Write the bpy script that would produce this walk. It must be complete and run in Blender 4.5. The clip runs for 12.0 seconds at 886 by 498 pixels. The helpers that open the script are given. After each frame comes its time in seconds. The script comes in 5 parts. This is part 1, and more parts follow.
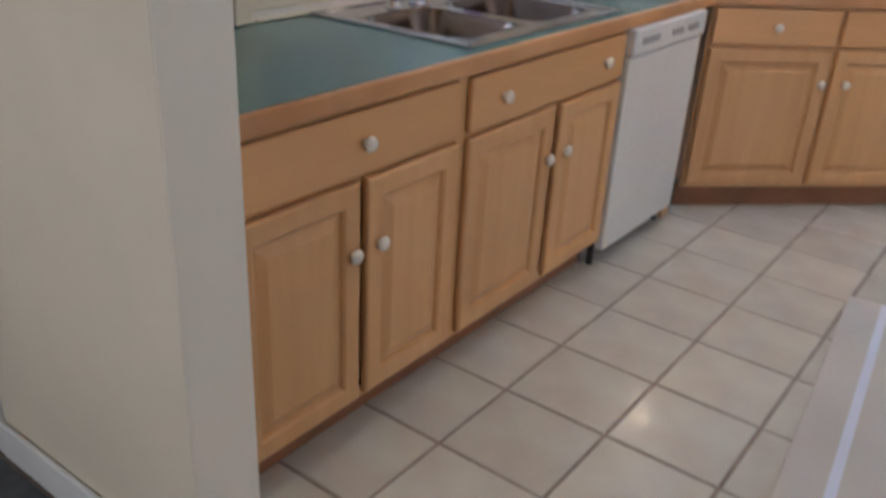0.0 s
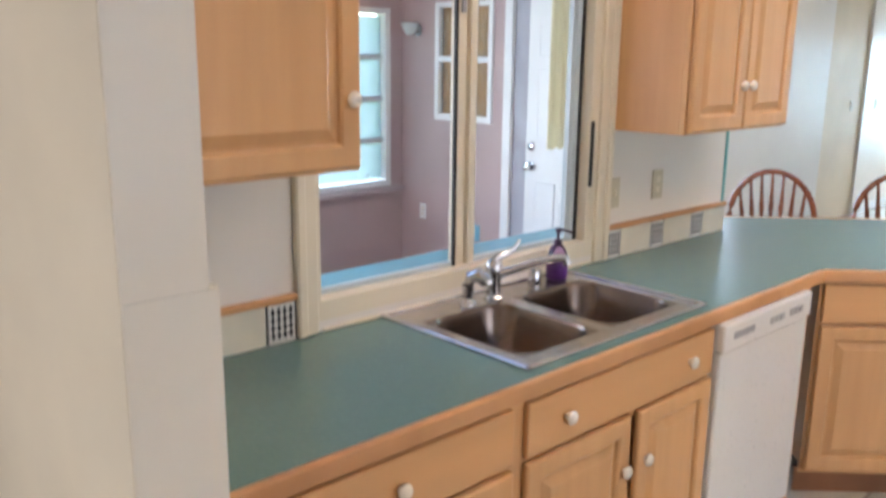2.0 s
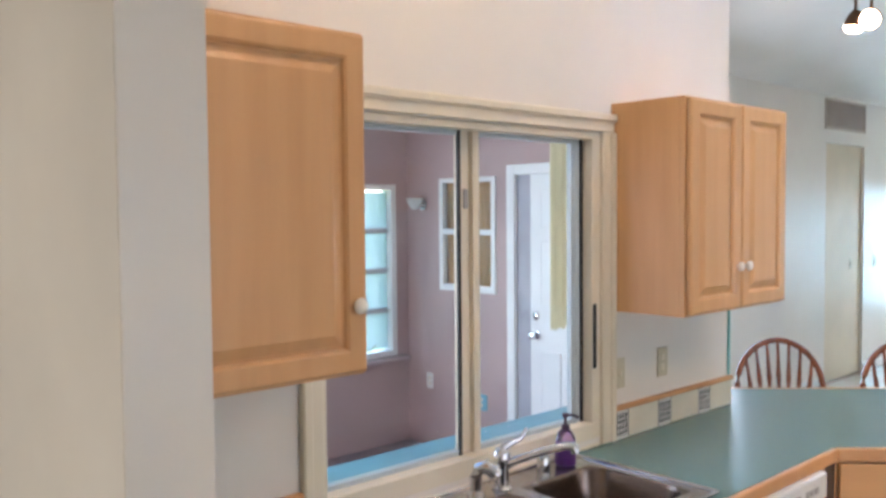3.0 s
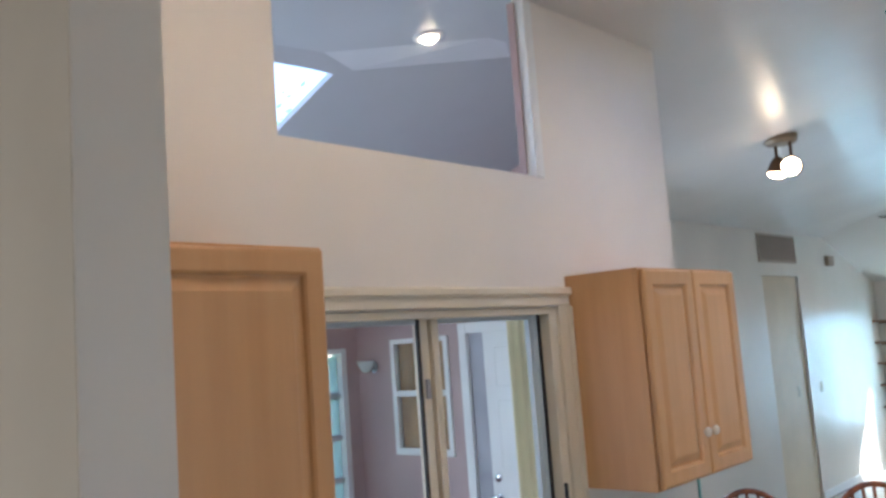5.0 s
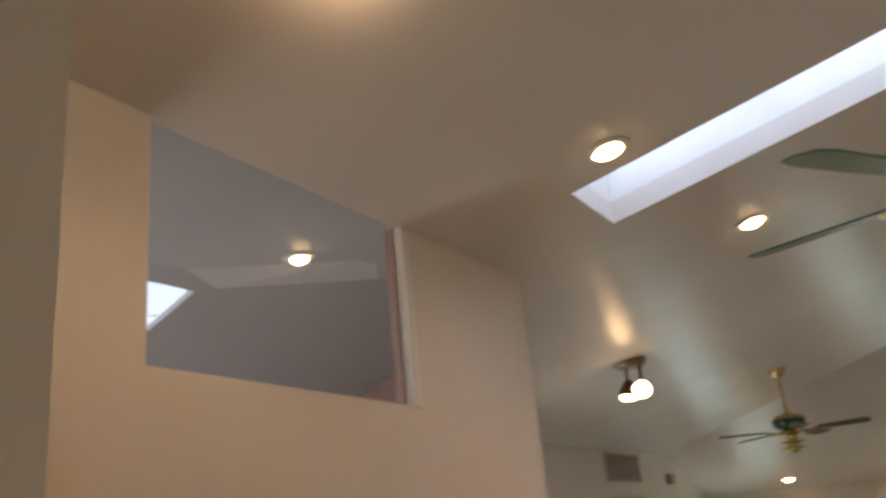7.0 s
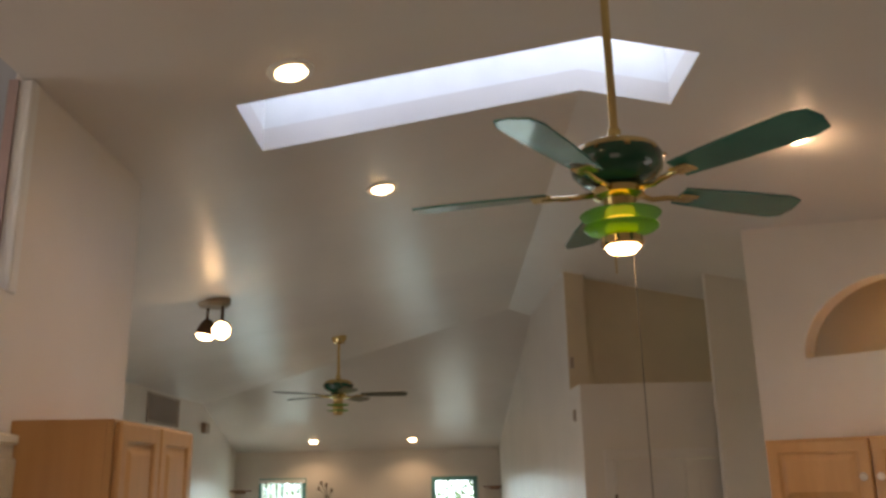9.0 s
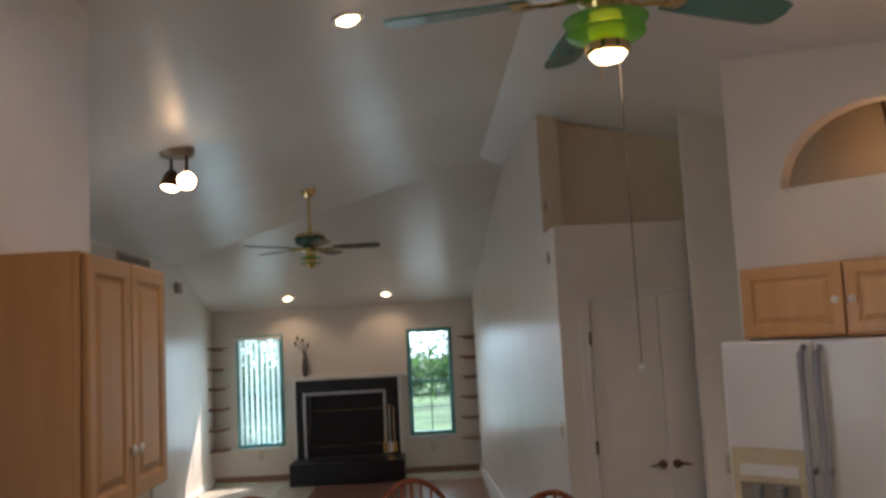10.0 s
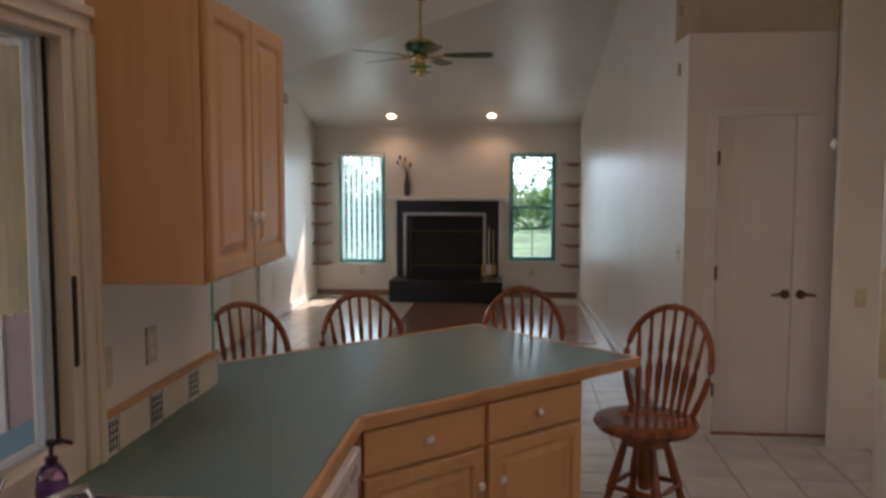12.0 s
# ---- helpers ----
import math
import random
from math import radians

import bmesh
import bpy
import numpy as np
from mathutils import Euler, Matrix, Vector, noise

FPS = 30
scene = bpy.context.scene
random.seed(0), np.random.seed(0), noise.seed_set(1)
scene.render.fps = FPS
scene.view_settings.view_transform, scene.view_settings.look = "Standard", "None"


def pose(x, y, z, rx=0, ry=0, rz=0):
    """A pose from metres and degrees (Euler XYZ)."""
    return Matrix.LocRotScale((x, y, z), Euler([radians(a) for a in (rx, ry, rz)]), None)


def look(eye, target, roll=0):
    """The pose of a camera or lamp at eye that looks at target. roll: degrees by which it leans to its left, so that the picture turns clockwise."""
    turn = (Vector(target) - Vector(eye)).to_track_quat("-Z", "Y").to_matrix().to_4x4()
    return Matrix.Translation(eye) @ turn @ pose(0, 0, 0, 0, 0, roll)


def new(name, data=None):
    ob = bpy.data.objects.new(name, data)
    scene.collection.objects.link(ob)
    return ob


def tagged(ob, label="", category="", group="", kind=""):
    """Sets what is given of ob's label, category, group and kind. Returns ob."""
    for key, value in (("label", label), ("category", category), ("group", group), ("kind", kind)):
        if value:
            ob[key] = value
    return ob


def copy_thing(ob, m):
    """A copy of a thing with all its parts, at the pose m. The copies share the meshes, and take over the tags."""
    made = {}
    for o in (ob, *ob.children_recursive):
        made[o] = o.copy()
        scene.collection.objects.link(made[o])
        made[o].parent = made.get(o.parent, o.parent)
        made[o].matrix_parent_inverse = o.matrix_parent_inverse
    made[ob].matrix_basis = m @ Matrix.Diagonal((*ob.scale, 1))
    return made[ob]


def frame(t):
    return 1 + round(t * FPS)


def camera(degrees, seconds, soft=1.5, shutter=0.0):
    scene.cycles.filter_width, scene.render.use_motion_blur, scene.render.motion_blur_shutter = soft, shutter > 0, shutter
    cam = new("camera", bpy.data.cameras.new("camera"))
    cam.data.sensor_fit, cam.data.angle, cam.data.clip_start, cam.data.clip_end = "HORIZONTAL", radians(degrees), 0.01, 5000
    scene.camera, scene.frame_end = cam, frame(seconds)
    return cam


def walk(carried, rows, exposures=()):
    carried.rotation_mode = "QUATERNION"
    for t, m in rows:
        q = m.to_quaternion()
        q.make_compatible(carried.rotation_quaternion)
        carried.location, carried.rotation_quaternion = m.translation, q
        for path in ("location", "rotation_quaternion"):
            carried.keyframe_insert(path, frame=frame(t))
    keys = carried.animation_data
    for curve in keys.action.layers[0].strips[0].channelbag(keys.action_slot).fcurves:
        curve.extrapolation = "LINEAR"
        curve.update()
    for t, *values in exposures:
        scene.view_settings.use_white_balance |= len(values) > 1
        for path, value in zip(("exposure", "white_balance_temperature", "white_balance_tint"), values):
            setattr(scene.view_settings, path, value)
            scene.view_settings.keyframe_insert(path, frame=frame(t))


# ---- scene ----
cam = camera(55.4, 12.0, 2.9, 0.5)
PATH = [
    (0, (0.067, -0.058, 1.387), (-0.988, 1.402, 0.517), 3.3),
    (0.5, (0.094, 0.099, 1.441), (-1.127, 1.467, 0.644), 4.6),
    (1, (0.123, 0.184, 1.508), (-1.233, 1.458, 0.775), 2.8),
    (1.2, (0.103, 0.189, 1.547), (-1.267, 1.49, 0.891), 2.9),
    (1.5, (0.117, 0.203, 1.599), (-1.297, 1.5, 1.034), 1.5),
    (2, (0.109, 0.222, 1.669), (-1.309, 1.559, 1.217), 0.7),
    (2.5, (0.121, 0.22, 1.731), (-1.349, 1.553, 1.488), -1.5),
    (3, (0.134, 0.207, 1.782), (-1.332, 1.565, 1.692), -0.5),
    (3.2, (0.122, 0.206, 1.792), (-1.317, 1.593, 1.725), -0.3),
    (4.8, (0.09, 0.194, 1.93), (-1.283, 1.631, 2.153), -4.0),
    (5, (0.072, 0.201, 1.948), (-1.282, 1.656, 2.176), -4.2),
    (5.5, (0.048, 0.172, 1.972), (-1.283, 1.642, 2.235), -3.8),
    (6, (0.025, 0.185, 1.983), (-1.222, 1.721, 2.281), -4.4),
    (6.5, (-0.036, 0.209, 2.043), (-1.121, 1.804, 2.57), -6.6),
    (7, (-0.097, 0.205, 2.045), (-1.054, 1.826, 2.721), -6.1),
    (7.5, (-0.196, 0.22, 2.037), (-0.774, 2.032, 2.657), -5.1),
    (7.6, (-0.23, 0.251, 2.033), (-0.748, 2.083, 2.646), -5.2),
    (7.7, (-0.258, 0.24, 2.038), (-0.693, 2.099, 2.633), -5.4),
    (9.3, (-0.441, 0.284, 1.96), (-0.406, 2.223, 2.45), -1.3),
    (9.5, (-0.443, 0.308, 1.941), (-0.375, 2.267, 2.341), -1.8),
    (10, (-0.465, 0.395, 1.878), (-0.413, 2.384, 2.083), -2.9),
    (10.5, (-0.512, 0.474, 1.849), (-0.539, 2.47, 1.98), -1.1),
    (11, (-0.559, 0.553, 1.787), (-0.67, 2.55, 1.805), -0.7),
    (11.2, (-0.568, 0.604, 1.782), (-0.71, 2.599, 1.752), -1.0),
    (11.5, (-0.581, 0.6, 1.745), (-0.748, 2.591, 1.665), -0.4),
    (12, (-0.605, 0.643, 1.695), (-0.783, 2.627, 1.522), 0.1),
]
walk(cam, [(t, look(eye, target, roll)) for t, eye, target, roll in PATH],
     [(0, 2.3, 5800, 14), (0.8, 2.42, 5900, 14), (1.5, 2.88, 6300, 15), (2.5, 3.05, 6300, 16), (3.2, 2.8, 6000, 14), (4.8, 2.22, 5800, 13), (6, 1.95, 5800, 12), (6.5, 1.55, 8000, 20),
      (7.5, 1.2, 8900, 22), (9.5, 1.15, 8700, 23), (10.2, 0.96, 6900, 23), (11, 1.0, 7300, 26), (12, 1.0, 7600, 29)])

# ---- world, sun, lamps ----
world = bpy.data.worlds.new("sky")
scene.world = world
world.use_nodes = True
wn = world.node_tree.nodes
sky = wn.new("ShaderNodeTexSky")
sky.sky_type = 'NISHITA'
sky.sun_disc = False
SUN_DIR = Vector((0.62, 1.0, 1.15)).normalized()          # towards the sun
sky.sun_elevation = math.asin(SUN_DIR.z)
sky.sun_rotation = math.atan2(SUN_DIR.x, SUN_DIR.y)
world.node_tree.links.new(sky.outputs[0], wn["Background"].inputs[0])
wn["Background"].inputs[1].default_value = 0.15
sun_data = bpy.data.lights.new("sun", 'SUN')
sun_data.energy, sun_data.angle, sun_data.color = 5.0, radians(0.5), (1.0, 0.95, 0.87)
sun_ob = new("sun", sun_data)
sun_ob.matrix_world = look(SUN_DIR * 30, (0, 0, 0))


def lamp(name, kind, place, energy, color, size=0.1, target=None, size_y=None, angle=None):
    d = bpy.data.lights.new(name, kind)
    d.energy, d.color = energy * 0.4, color
    if kind == 'AREA':
        d.size = size
        d.shape = 'DISK'
        if size_y:
            d.shape, d.size_y = 'RECTANGLE', size_y
    else:
        d.shadow_soft_size = size
    if kind == 'SPOT':
        d.spot_size, d.spot_blend = radians(angle or 110), 0.6
    o = new(name, d)
    o.matrix_world = look(place, target or (place[0], place[1] + 0.001, place[2] - 1))
    return o


# ---- materials ----
def material(name, color, rough=0.5, metal=0.0, vary=0.08, scale=6.0, bump=0.0, bump_scale=80.0, spec=0.5, coat=0.0, stretch=None, color2=None, per_object=0.0):
    m = bpy.data.materials.new(name)
    m.use_nodes = True
    nt = m.node_tree
    n, l = nt.nodes, nt.links
    b = n["Principled BSDF"]
    b.inputs["Roughness"].default_value = rough
    b.inputs["Metallic"].default_value = metal
    b.inputs["Specular IOR Level"].default_value = spec
    b.inputs["Coat Weight"].default_value = coat
    tc = n.new("ShaderNodeTexCoord")
    mp = n.new("ShaderNodeMapping")
    l.new(tc.outputs["Object"], mp.inputs[0])
    if stretch:
        mp.inputs["Scale"].default_value = stretch
    big = n.new("ShaderNodeTexNoise")
    big.inputs["Scale"].default_value = scale
    big.inputs["Detail"].default_value = 6
    l.new(mp.outputs[0], big.inputs[0])
    ramp = n.new("ShaderNodeMix")
    ramp.data_type = 'RGBA'
    c2 = color2 or tuple(c * (1 - 2.2 * vary) for c in color)
    ramp.inputs[6].default_value = (*[min(1, c * (1 + vary)) for c in color], 1)
    ramp.inputs[7].default_value = (*c2, 1)
    mr = n.new("ShaderNodeMapRange")
    mr.inputs[1].default_value, mr.inputs[2].default_value = 0.32, 0.72
    l.new(big.outputs[0], mr.inputs[0])
    l.new(mr.outputs[0], ramp.inputs[0])
    out = ramp.outputs[2]
    if per_object:
        oi = n.new("ShaderNodeObjectInfo")
        hsv = n.new("ShaderNodeHueSaturation")
        m2 = n.new("ShaderNodeMapRange")
        m2.inputs[3].default_value, m2.inputs[4].default_value = 1 - per_object, 1 + per_object
        l.new(oi.outputs["Random"], m2.inputs[0])
        l.new(m2.outputs[0], hsv.inputs["Value"])
        l.new(out, hsv.inputs["Color"])
        out = hsv.outputs[0]
    l.new(out, b.inputs["Base Color"])
    fine = n.new("ShaderNodeTexNoise")
    fine.inputs["Scale"].default_value = bump_scale
    fine.inputs["Detail"].default_value = 4
    l.new(mp.outputs[0], fine.inputs[0])
    rr = n.new("ShaderNodeMapRange")
    rr.inputs[3].default_value, rr.inputs[4].default_value = max(0.02, rough - 0.025), min(1, rough + 0.03)
    l.new(fine.outputs[0], rr.inputs[0])
    l.new(rr.outputs[0], b.inputs["Roughness"])
    if bump:
        bp = n.new("ShaderNodeBump")
        bp.inputs["Strength"].default_value = bump
        bp.inputs["Distance"].default_value = 0.004
        l.new(fine.outputs[0], bp.inputs["Height"])
        l.new(bp.outputs[0], b.inputs["Normal"])
    return m


def glass_material(name, color=(0.95, 0.98, 0.97), rough=0.0):
    m = bpy.data.materials.new(name)
    m.use_nodes = True
    nt = m.node_tree
    b = nt.nodes["Principled BSDF"]
    b.inputs["Base Color"].default_value = (*color, 1)
    b.inputs["Transmission Weight"].default_value = 1
    b.inputs["Roughness"].default_value = rough
    b.inputs["IOR"].default_value = 1.45
    return m


def pane_material(name, tint=(0.94, 0.97, 0.97)):
    """Thin window glass: clear with a fresnel reflection."""
    m = bpy.data.materials.new(name)
    m.use_nodes = True
    nt = m.node_tree
    n, l = nt.nodes, nt.links
    n.remove(n["Principled BSDF"])
    tr, gl, mx, lw = n.new("ShaderNodeBsdfTransparent"), n.new("ShaderNodeBsdfGlossy"), n.new("ShaderNodeMixShader"), n.new("ShaderNodeLayerWeight")
    tr.inputs[0].default_value = (*tint, 1)
    gl.inputs["Roughness"].default_value = 0.02
    pw, ad = n.new("ShaderNodeMath"), n.new("ShaderNodeMath")
    pw.operation, ad.operation = 'POWER', 'MULTIPLY_ADD'
    pw.inputs[1].default_value = 5.0
    ad.inputs[1].default_value, ad.inputs[2].default_value = 0.6, 0.03
    l.new(lw.outputs["Facing"], pw.inputs[0])
    l.new(pw.outputs[0], ad.inputs[0])
    l.new(ad.outputs[0], mx.inputs[0])
    l.new(tr.outputs[0], mx.inputs[1])
    l.new(gl.outputs[0], mx.inputs[2])
    l.new(mx.outputs[0], n["Material Output"].inputs[0])
    return m


def glow_material(name, color, strength):
    m = bpy.data.materials.new(name)
    m.use_nodes = True
    b = m.node_tree.nodes["Principled BSDF"]
    b.inputs["Base Color"].default_value = (0.9, 0.9, 0.88, 1)
    b.inputs["Emission Color"].default_value = (*color, 1)
    b.inputs["Emission Strength"].default_value = strength
    return m


PAINT = material("wall_paint", (0.77, 0.715, 0.65), 0.36, vary=0.03, scale=1.5, bump=0.12, bump_scale=220)
CEIL = material("ceiling_gloss_paint", (0.72, 0.68, 0.64), 0.32, vary=0.03, scale=1.2, bump=0.06, bump_scale=60, spec=0.18)
BEIGE = material("beige_paint", (0.70, 0.58, 0.42), 0.55, vary=0.04, scale=2, bump=0.1, bump_scale=200)
PARTPAINT = material("partition_paint", (0.80, 0.72, 0.57), 0.5, vary=0.04, scale=2.2, bump=0.15, bump_scale=180)
# lighter copy of the partition cream, for its side-lit end
ENDLIT = material("lit_end_cream", (0.84, 0.765, 0.645), 0.4, vary=0.02, scale=2, bump=0.08, bump_scale=160)
# paler copy of the sunroom ceiling colour, for its bright fold
SUNBAND = material("lit_band_blue_grey", (0.60, 0.63, 0.67), 0.5, vary=0.03, scale=1.5, bump=0.1, bump_scale=150)
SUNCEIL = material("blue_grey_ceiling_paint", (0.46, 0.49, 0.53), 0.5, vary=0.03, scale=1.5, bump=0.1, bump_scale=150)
PINK = material("pink_paint", (0.46, 0.335, 0.32), 0.5, vary=0.06, scale=2, bump=0.1, bump_scale=150)
CREAM = material("cream_trim", (0.74, 0.66, 0.52), 0.38, vary=0.02, scale=5, bump=0.05)
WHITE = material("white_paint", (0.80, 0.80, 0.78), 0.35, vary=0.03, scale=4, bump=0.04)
DOORWHITE = material("door_white", (0.78, 0.74, 0.70), 0.4, vary=0.03, scale=3, bump=0.05)
MAPLE = material("maple_cabinet", (0.65, 0.365, 0.16), 0.34, vary=0.04, scale=2.2, bump=0.06, bump_scale=26, stretch=(9, 9, 0.8), color2=(0.61, 0.33, 0.135), coat=0.15, per_object=0.06)
MAPLE_H = material("maple_cabinet_across", (0.62, 0.33, 0.135), 0.34, vary=0.08, scale=2.2, bump=0.05, bump_scale=26, stretch=(0.8, 9, 9), color2=(0.61, 0.33, 0.135), coat=0.15, per_object=0.05)
EDGE = material("wood_edge_band", (0.60, 0.31, 0.13), 0.35, vary=0.12, scale=3, bump=0.05, bump_scale=40, color2=(0.45, 0.21, 0.08), coat=0.2)
KICK = material("toe_kick_wood", (0.30, 0.13, 0.06), 0.5, vary=0.12, scale=5)
TEAL = material("teal_laminate", (0.112, 0.21, 0.20), 0.26, vary=0.04, scale=90, bump_scale=500, color2=(0.105, 0.198, 0.19), spec=0.8)
TEALPAINT = material("teal_paint", (0.10, 0.36, 0.34), 0.45, vary=0.06, scale=9)
SKYTEAL = material("blue_ledge_laminate", (0.15, 0.39, 0.50), 0.3, vary=0.05, scale=12)
TILE = material("floor_tile", (0.55, 0.545, 0.475), 0.21, vary=0.06, scale=5, bump=0.06, bump_scale=40, color2=(0.50, 0.46, 0.40), per_object=0.05, coat=0.1)
CARPET = material("grey_carpet", (0.10, 0.105, 0.11), 0.95, vary=0.15, scale=20, bump=0.6, bump_scale=300)
GROUT = material("grout", (0.30, 0.235, 0.195), 0.85, vary=0.15, scale=14, bump=0.3, bump_scale=200)
STEEL = material("brushed_steel", (0.62, 0.59, 0.57), 0.25, 1.0, vary=0.08, scale=4, bump=0.08, bump_scale=120, stretch=(1, 14, 14))
# same steel as the rim, darkened for the shade inside the bowls
BOWL = material("sink_bowl_shaded_steel", (0.25, 0.20, 0.175), 0.20, 1.0, vary=0.1, scale=4, bump=0.06, bump_scale=140)
CHROME = material("chrome", (0.62, 0.62, 0.64), 0.13, 1.0, vary=0.02)
BRASS = material("polished_brass", (0.74, 0.54, 0.24), 0.14, 1.0, vary=0.06, scale=14)
BLACK = material("black_stone", (0.012, 0.013, 0.018), 0.28, vary=0.2, scale=9, bump=0.1)
FIREBLACK = material("firebox_black", (0.008, 0.008, 0.010), 0.6, vary=0.2)
DARK = material("dark_rubber", (0.015, 0.015, 0.016), 0.6)
BRONZE = material("oil_bronze", (0.15, 0.085, 0.05), 0.38, 0.8)
CHERRY = material("cherry_stain_wood", (0.27, 0.075, 0.026), 0.26, vary=0.16, scale=5, bump=0.04, stretch=(4, 4, 1), color2=(0.13, 0.032, 0.014), coat=0.3)
KNOB = material("ceramic_knob", (0.80, 0.72, 0.60), 0.18, vary=0.02, coat=0.4)
APPLIANCE = material("appliance_white", (0.74, 0.73, 0.70), 0.28, vary=0.02, scale=3, coat=0.2)
APPGREY = material("appliance_grey", (0.32, 0.32, 0.34), 0.35)
APPBEIGE = material("appliance_beige", (0.58, 0.50, 0.32), 0.4)
SPLASH = material("white_wall_tile", (0.74, 0.68, 0.55), 0.2, vary=0.04, scale=8, coat=0.3, per_object=0.04)
ACCENT = material("accent_tile_cream", (0.72, 0.70, 0.66), 0.25)
ACCENTDARK = material("accent_tile_dark", (0.03, 0.03, 0.04), 0.25)
CORD = material("cord_twine", (0.09, 0.075, 0.06), 0.7)
IVORY = material("ivory_plastic", (0.62, 0.55, 0.40), 0.35)
PURPLE = glass_material("purple_soap", (0.78, 0.52, 0.92), 0.1)
GREENGLASS = bpy.data.materials.new("green_glass")
GREENGLASS.use_nodes = True
_n, _l = GREENGLASS.node_tree.nodes, GREENGLASS.node_tree.links
_gt, _gm = _n.new("ShaderNodeBsdfTranslucent"), _n.new("ShaderNodeMixShader")
_gt.inputs[0].default_value = (0.35, 0.80, 0.25, 1)
_n["Principled BSDF"].inputs["Base Color"].default_value = (0.45, 0.9, 0.4, 1)
_n["Principled BSDF"].inputs["Transmission Weight"].default_value = 1
_n["Principled BSDF"].inputs["Roughness"].default_value = 0.08
_gm.inputs[0].default_value = 0.45
_l.new(_n["Principled BSDF"].outputs[0], _gm.inputs[1])
_l.new(_gt.outputs[0], _gm.inputs[2])
_l.new(_gm.outputs[0], _n["Material Output"].inputs[0])
TEALBLADE = material("teal_fan_blade", (0.03, 0.20, 0.16), 0.25, vary=0.1, coat=0.3)
OLIVE = material("olive_fan_blade", (0.07, 0.07, 0.035), 0.35, vary=0.1)
GREENMETAL = material("green_enamel", (0.01, 0.09, 0.05), 0.15, vary=0.1, coat=0.6)
PANE = pane_material("window_pane")
GARDENPANE = pane_material("blue_green_tinted_pane", (0.84, 0.95, 0.99))
AWPANE = pane_material("obscure_awning_pane", (0.22, 0.28, 0.32))
_n, _l = AWPANE.node_tree.nodes, AWPANE.node_tree.links
_t, _m = _n.new("ShaderNodeBsdfTranslucent"), _n.new("ShaderNodeMixShader")
_t.inputs[0].default_value = (0.60, 0.62, 0.62, 1)
_o = _n["Material Output"]
_l.new(_o.inputs[0].links[0].from_socket, _m.inputs[1])
_l.new(_t.outputs[0], _m.inputs[2])
_m.inputs[0].default_value = 0.7
_l.new(_m.outputs[0], _o.inputs[0])
ACRYLIC = bpy.data.materials.new("white_acrylic")
ACRYLIC.use_nodes = True
_n, _l = ACRYLIC.node_tree.nodes, ACRYLIC.node_tree.links
_t = _n.new("ShaderNodeBsdfTranslucent")
_t.inputs[0].default_value = (0.70, 0.83, 1.0, 1)
_l.new(_t.outputs[0], _n["Material Output"].inputs[0])
GRASS = material("grass", (0.11, 0.21, 0.09), 0.9, vary=0.3, scale=0.8, bump=0.4, bump_scale=12)
LEAF = material("leaf", (0.075, 0.20, 0.125), 0.5, vary=0.35, scale=3, color2=(0.04, 0.12, 0.08))
_b = LEAF.node_tree.nodes["Principled BSDF"]
_tr, _mx = LEAF.node_tree.nodes.new("ShaderNodeBsdfTranslucent"), LEAF.node_tree.nodes.new("ShaderNodeMixShader")
_tr.inputs[0].default_value = (0.16, 0.34, 0.08, 1)
_mx.inputs[0].default_value = 0.4
LEAF.node_tree.links.new(_b.outputs[0], _mx.inputs[1])
LEAF.node_tree.links.new(_tr.outputs[0], _mx.inputs[2])
LEAF.node_tree.links.new(_mx.outputs[0], LEAF.node_tree.nodes["Material Output"].inputs[0])
BARK = material("bark", (0.12, 0.08, 0.05), 0.85, vary=0.3, scale=8, bump=0.5)
YELLOW = material("yellow_cloth", (0.76, 0.69, 0.46), 0.8, vary=0.05, scale=6, bump=0.1, bump_scale=300)
CURTAIN = material("orange_beige_curtain", (0.55, 0.30, 0.14), 0.8, vary=0.12, scale=4, stretch=(8, 8, 0.6))
# non-metal blue-grey, holds the bluish reflection on the sash
SASHGREY = material("sash_reflection_grey", (0.47, 0.54, 0.57), 0.3, vary=0.04)
BLIND = material("white_vinyl_blind", (0.72, 0.75, 0.72), 0.45, vary=0.03)
_b = BLIND.node_tree.nodes["Principled BSDF"]
_tr, _mx = BLIND.node_tree.nodes.new("ShaderNodeBsdfTranslucent"), BLIND.node_tree.nodes.new("ShaderNodeMixShader")
_tr.inputs[0].default_value = (0.88, 0.96, 0.94, 1)
_mx.inputs[0].default_value = 0.5
BLIND.node_tree.links.new(_b.outputs[0], _mx.inputs[1])
BLIND.node_tree.links.new(_tr.outputs[0], _mx.inputs[2])
BLIND.node_tree.links.new(_mx.outputs[0], BLIND.node_tree.nodes["Material Output"].inputs[0])
GREYVENT = material("vent_paint", (0.43, 0.33, 0.25), 0.5, vary=0.06)
JAMBSHADE = material("jamb_shade_grey", (0.40, 0.40, 0.44), 0.5)
CARD = material("shelf_wood", (0.30, 0.17, 0.11), 0.45, vary=0.12, scale=6)
GLOWWARM = glow_material("lamp_glow_warm", (1.0, 0.76, 0.47), 9)

AMBER = glow_material("amber_lamp_glass", (1.0, 0.62, 0.03), 0.45)


# ---- geometry helpers ----
def bm_box(x0, x1, y0, y1, z0, z1, bevel=0.0, bm=None, seg=1):
    one = bmesh.new()
    bmesh.ops.create_cube(one, size=1)
    for v in one.verts:
        v.co = Vector((x0 + (v.co.x + 0.5) * (x1 - x0), y0 + (v.co.y + 0.5) * (y1 - y0), z0 + (v.co.z + 0.5) * (z1 - z0)))
    if bevel:
        bmesh.ops.bevel(one, geom=one.edges[:], offset=bevel, segments=seg, affect='EDGES', profile=0.5)
    if bm is None:
        return one
    return bm_add(bm, one)


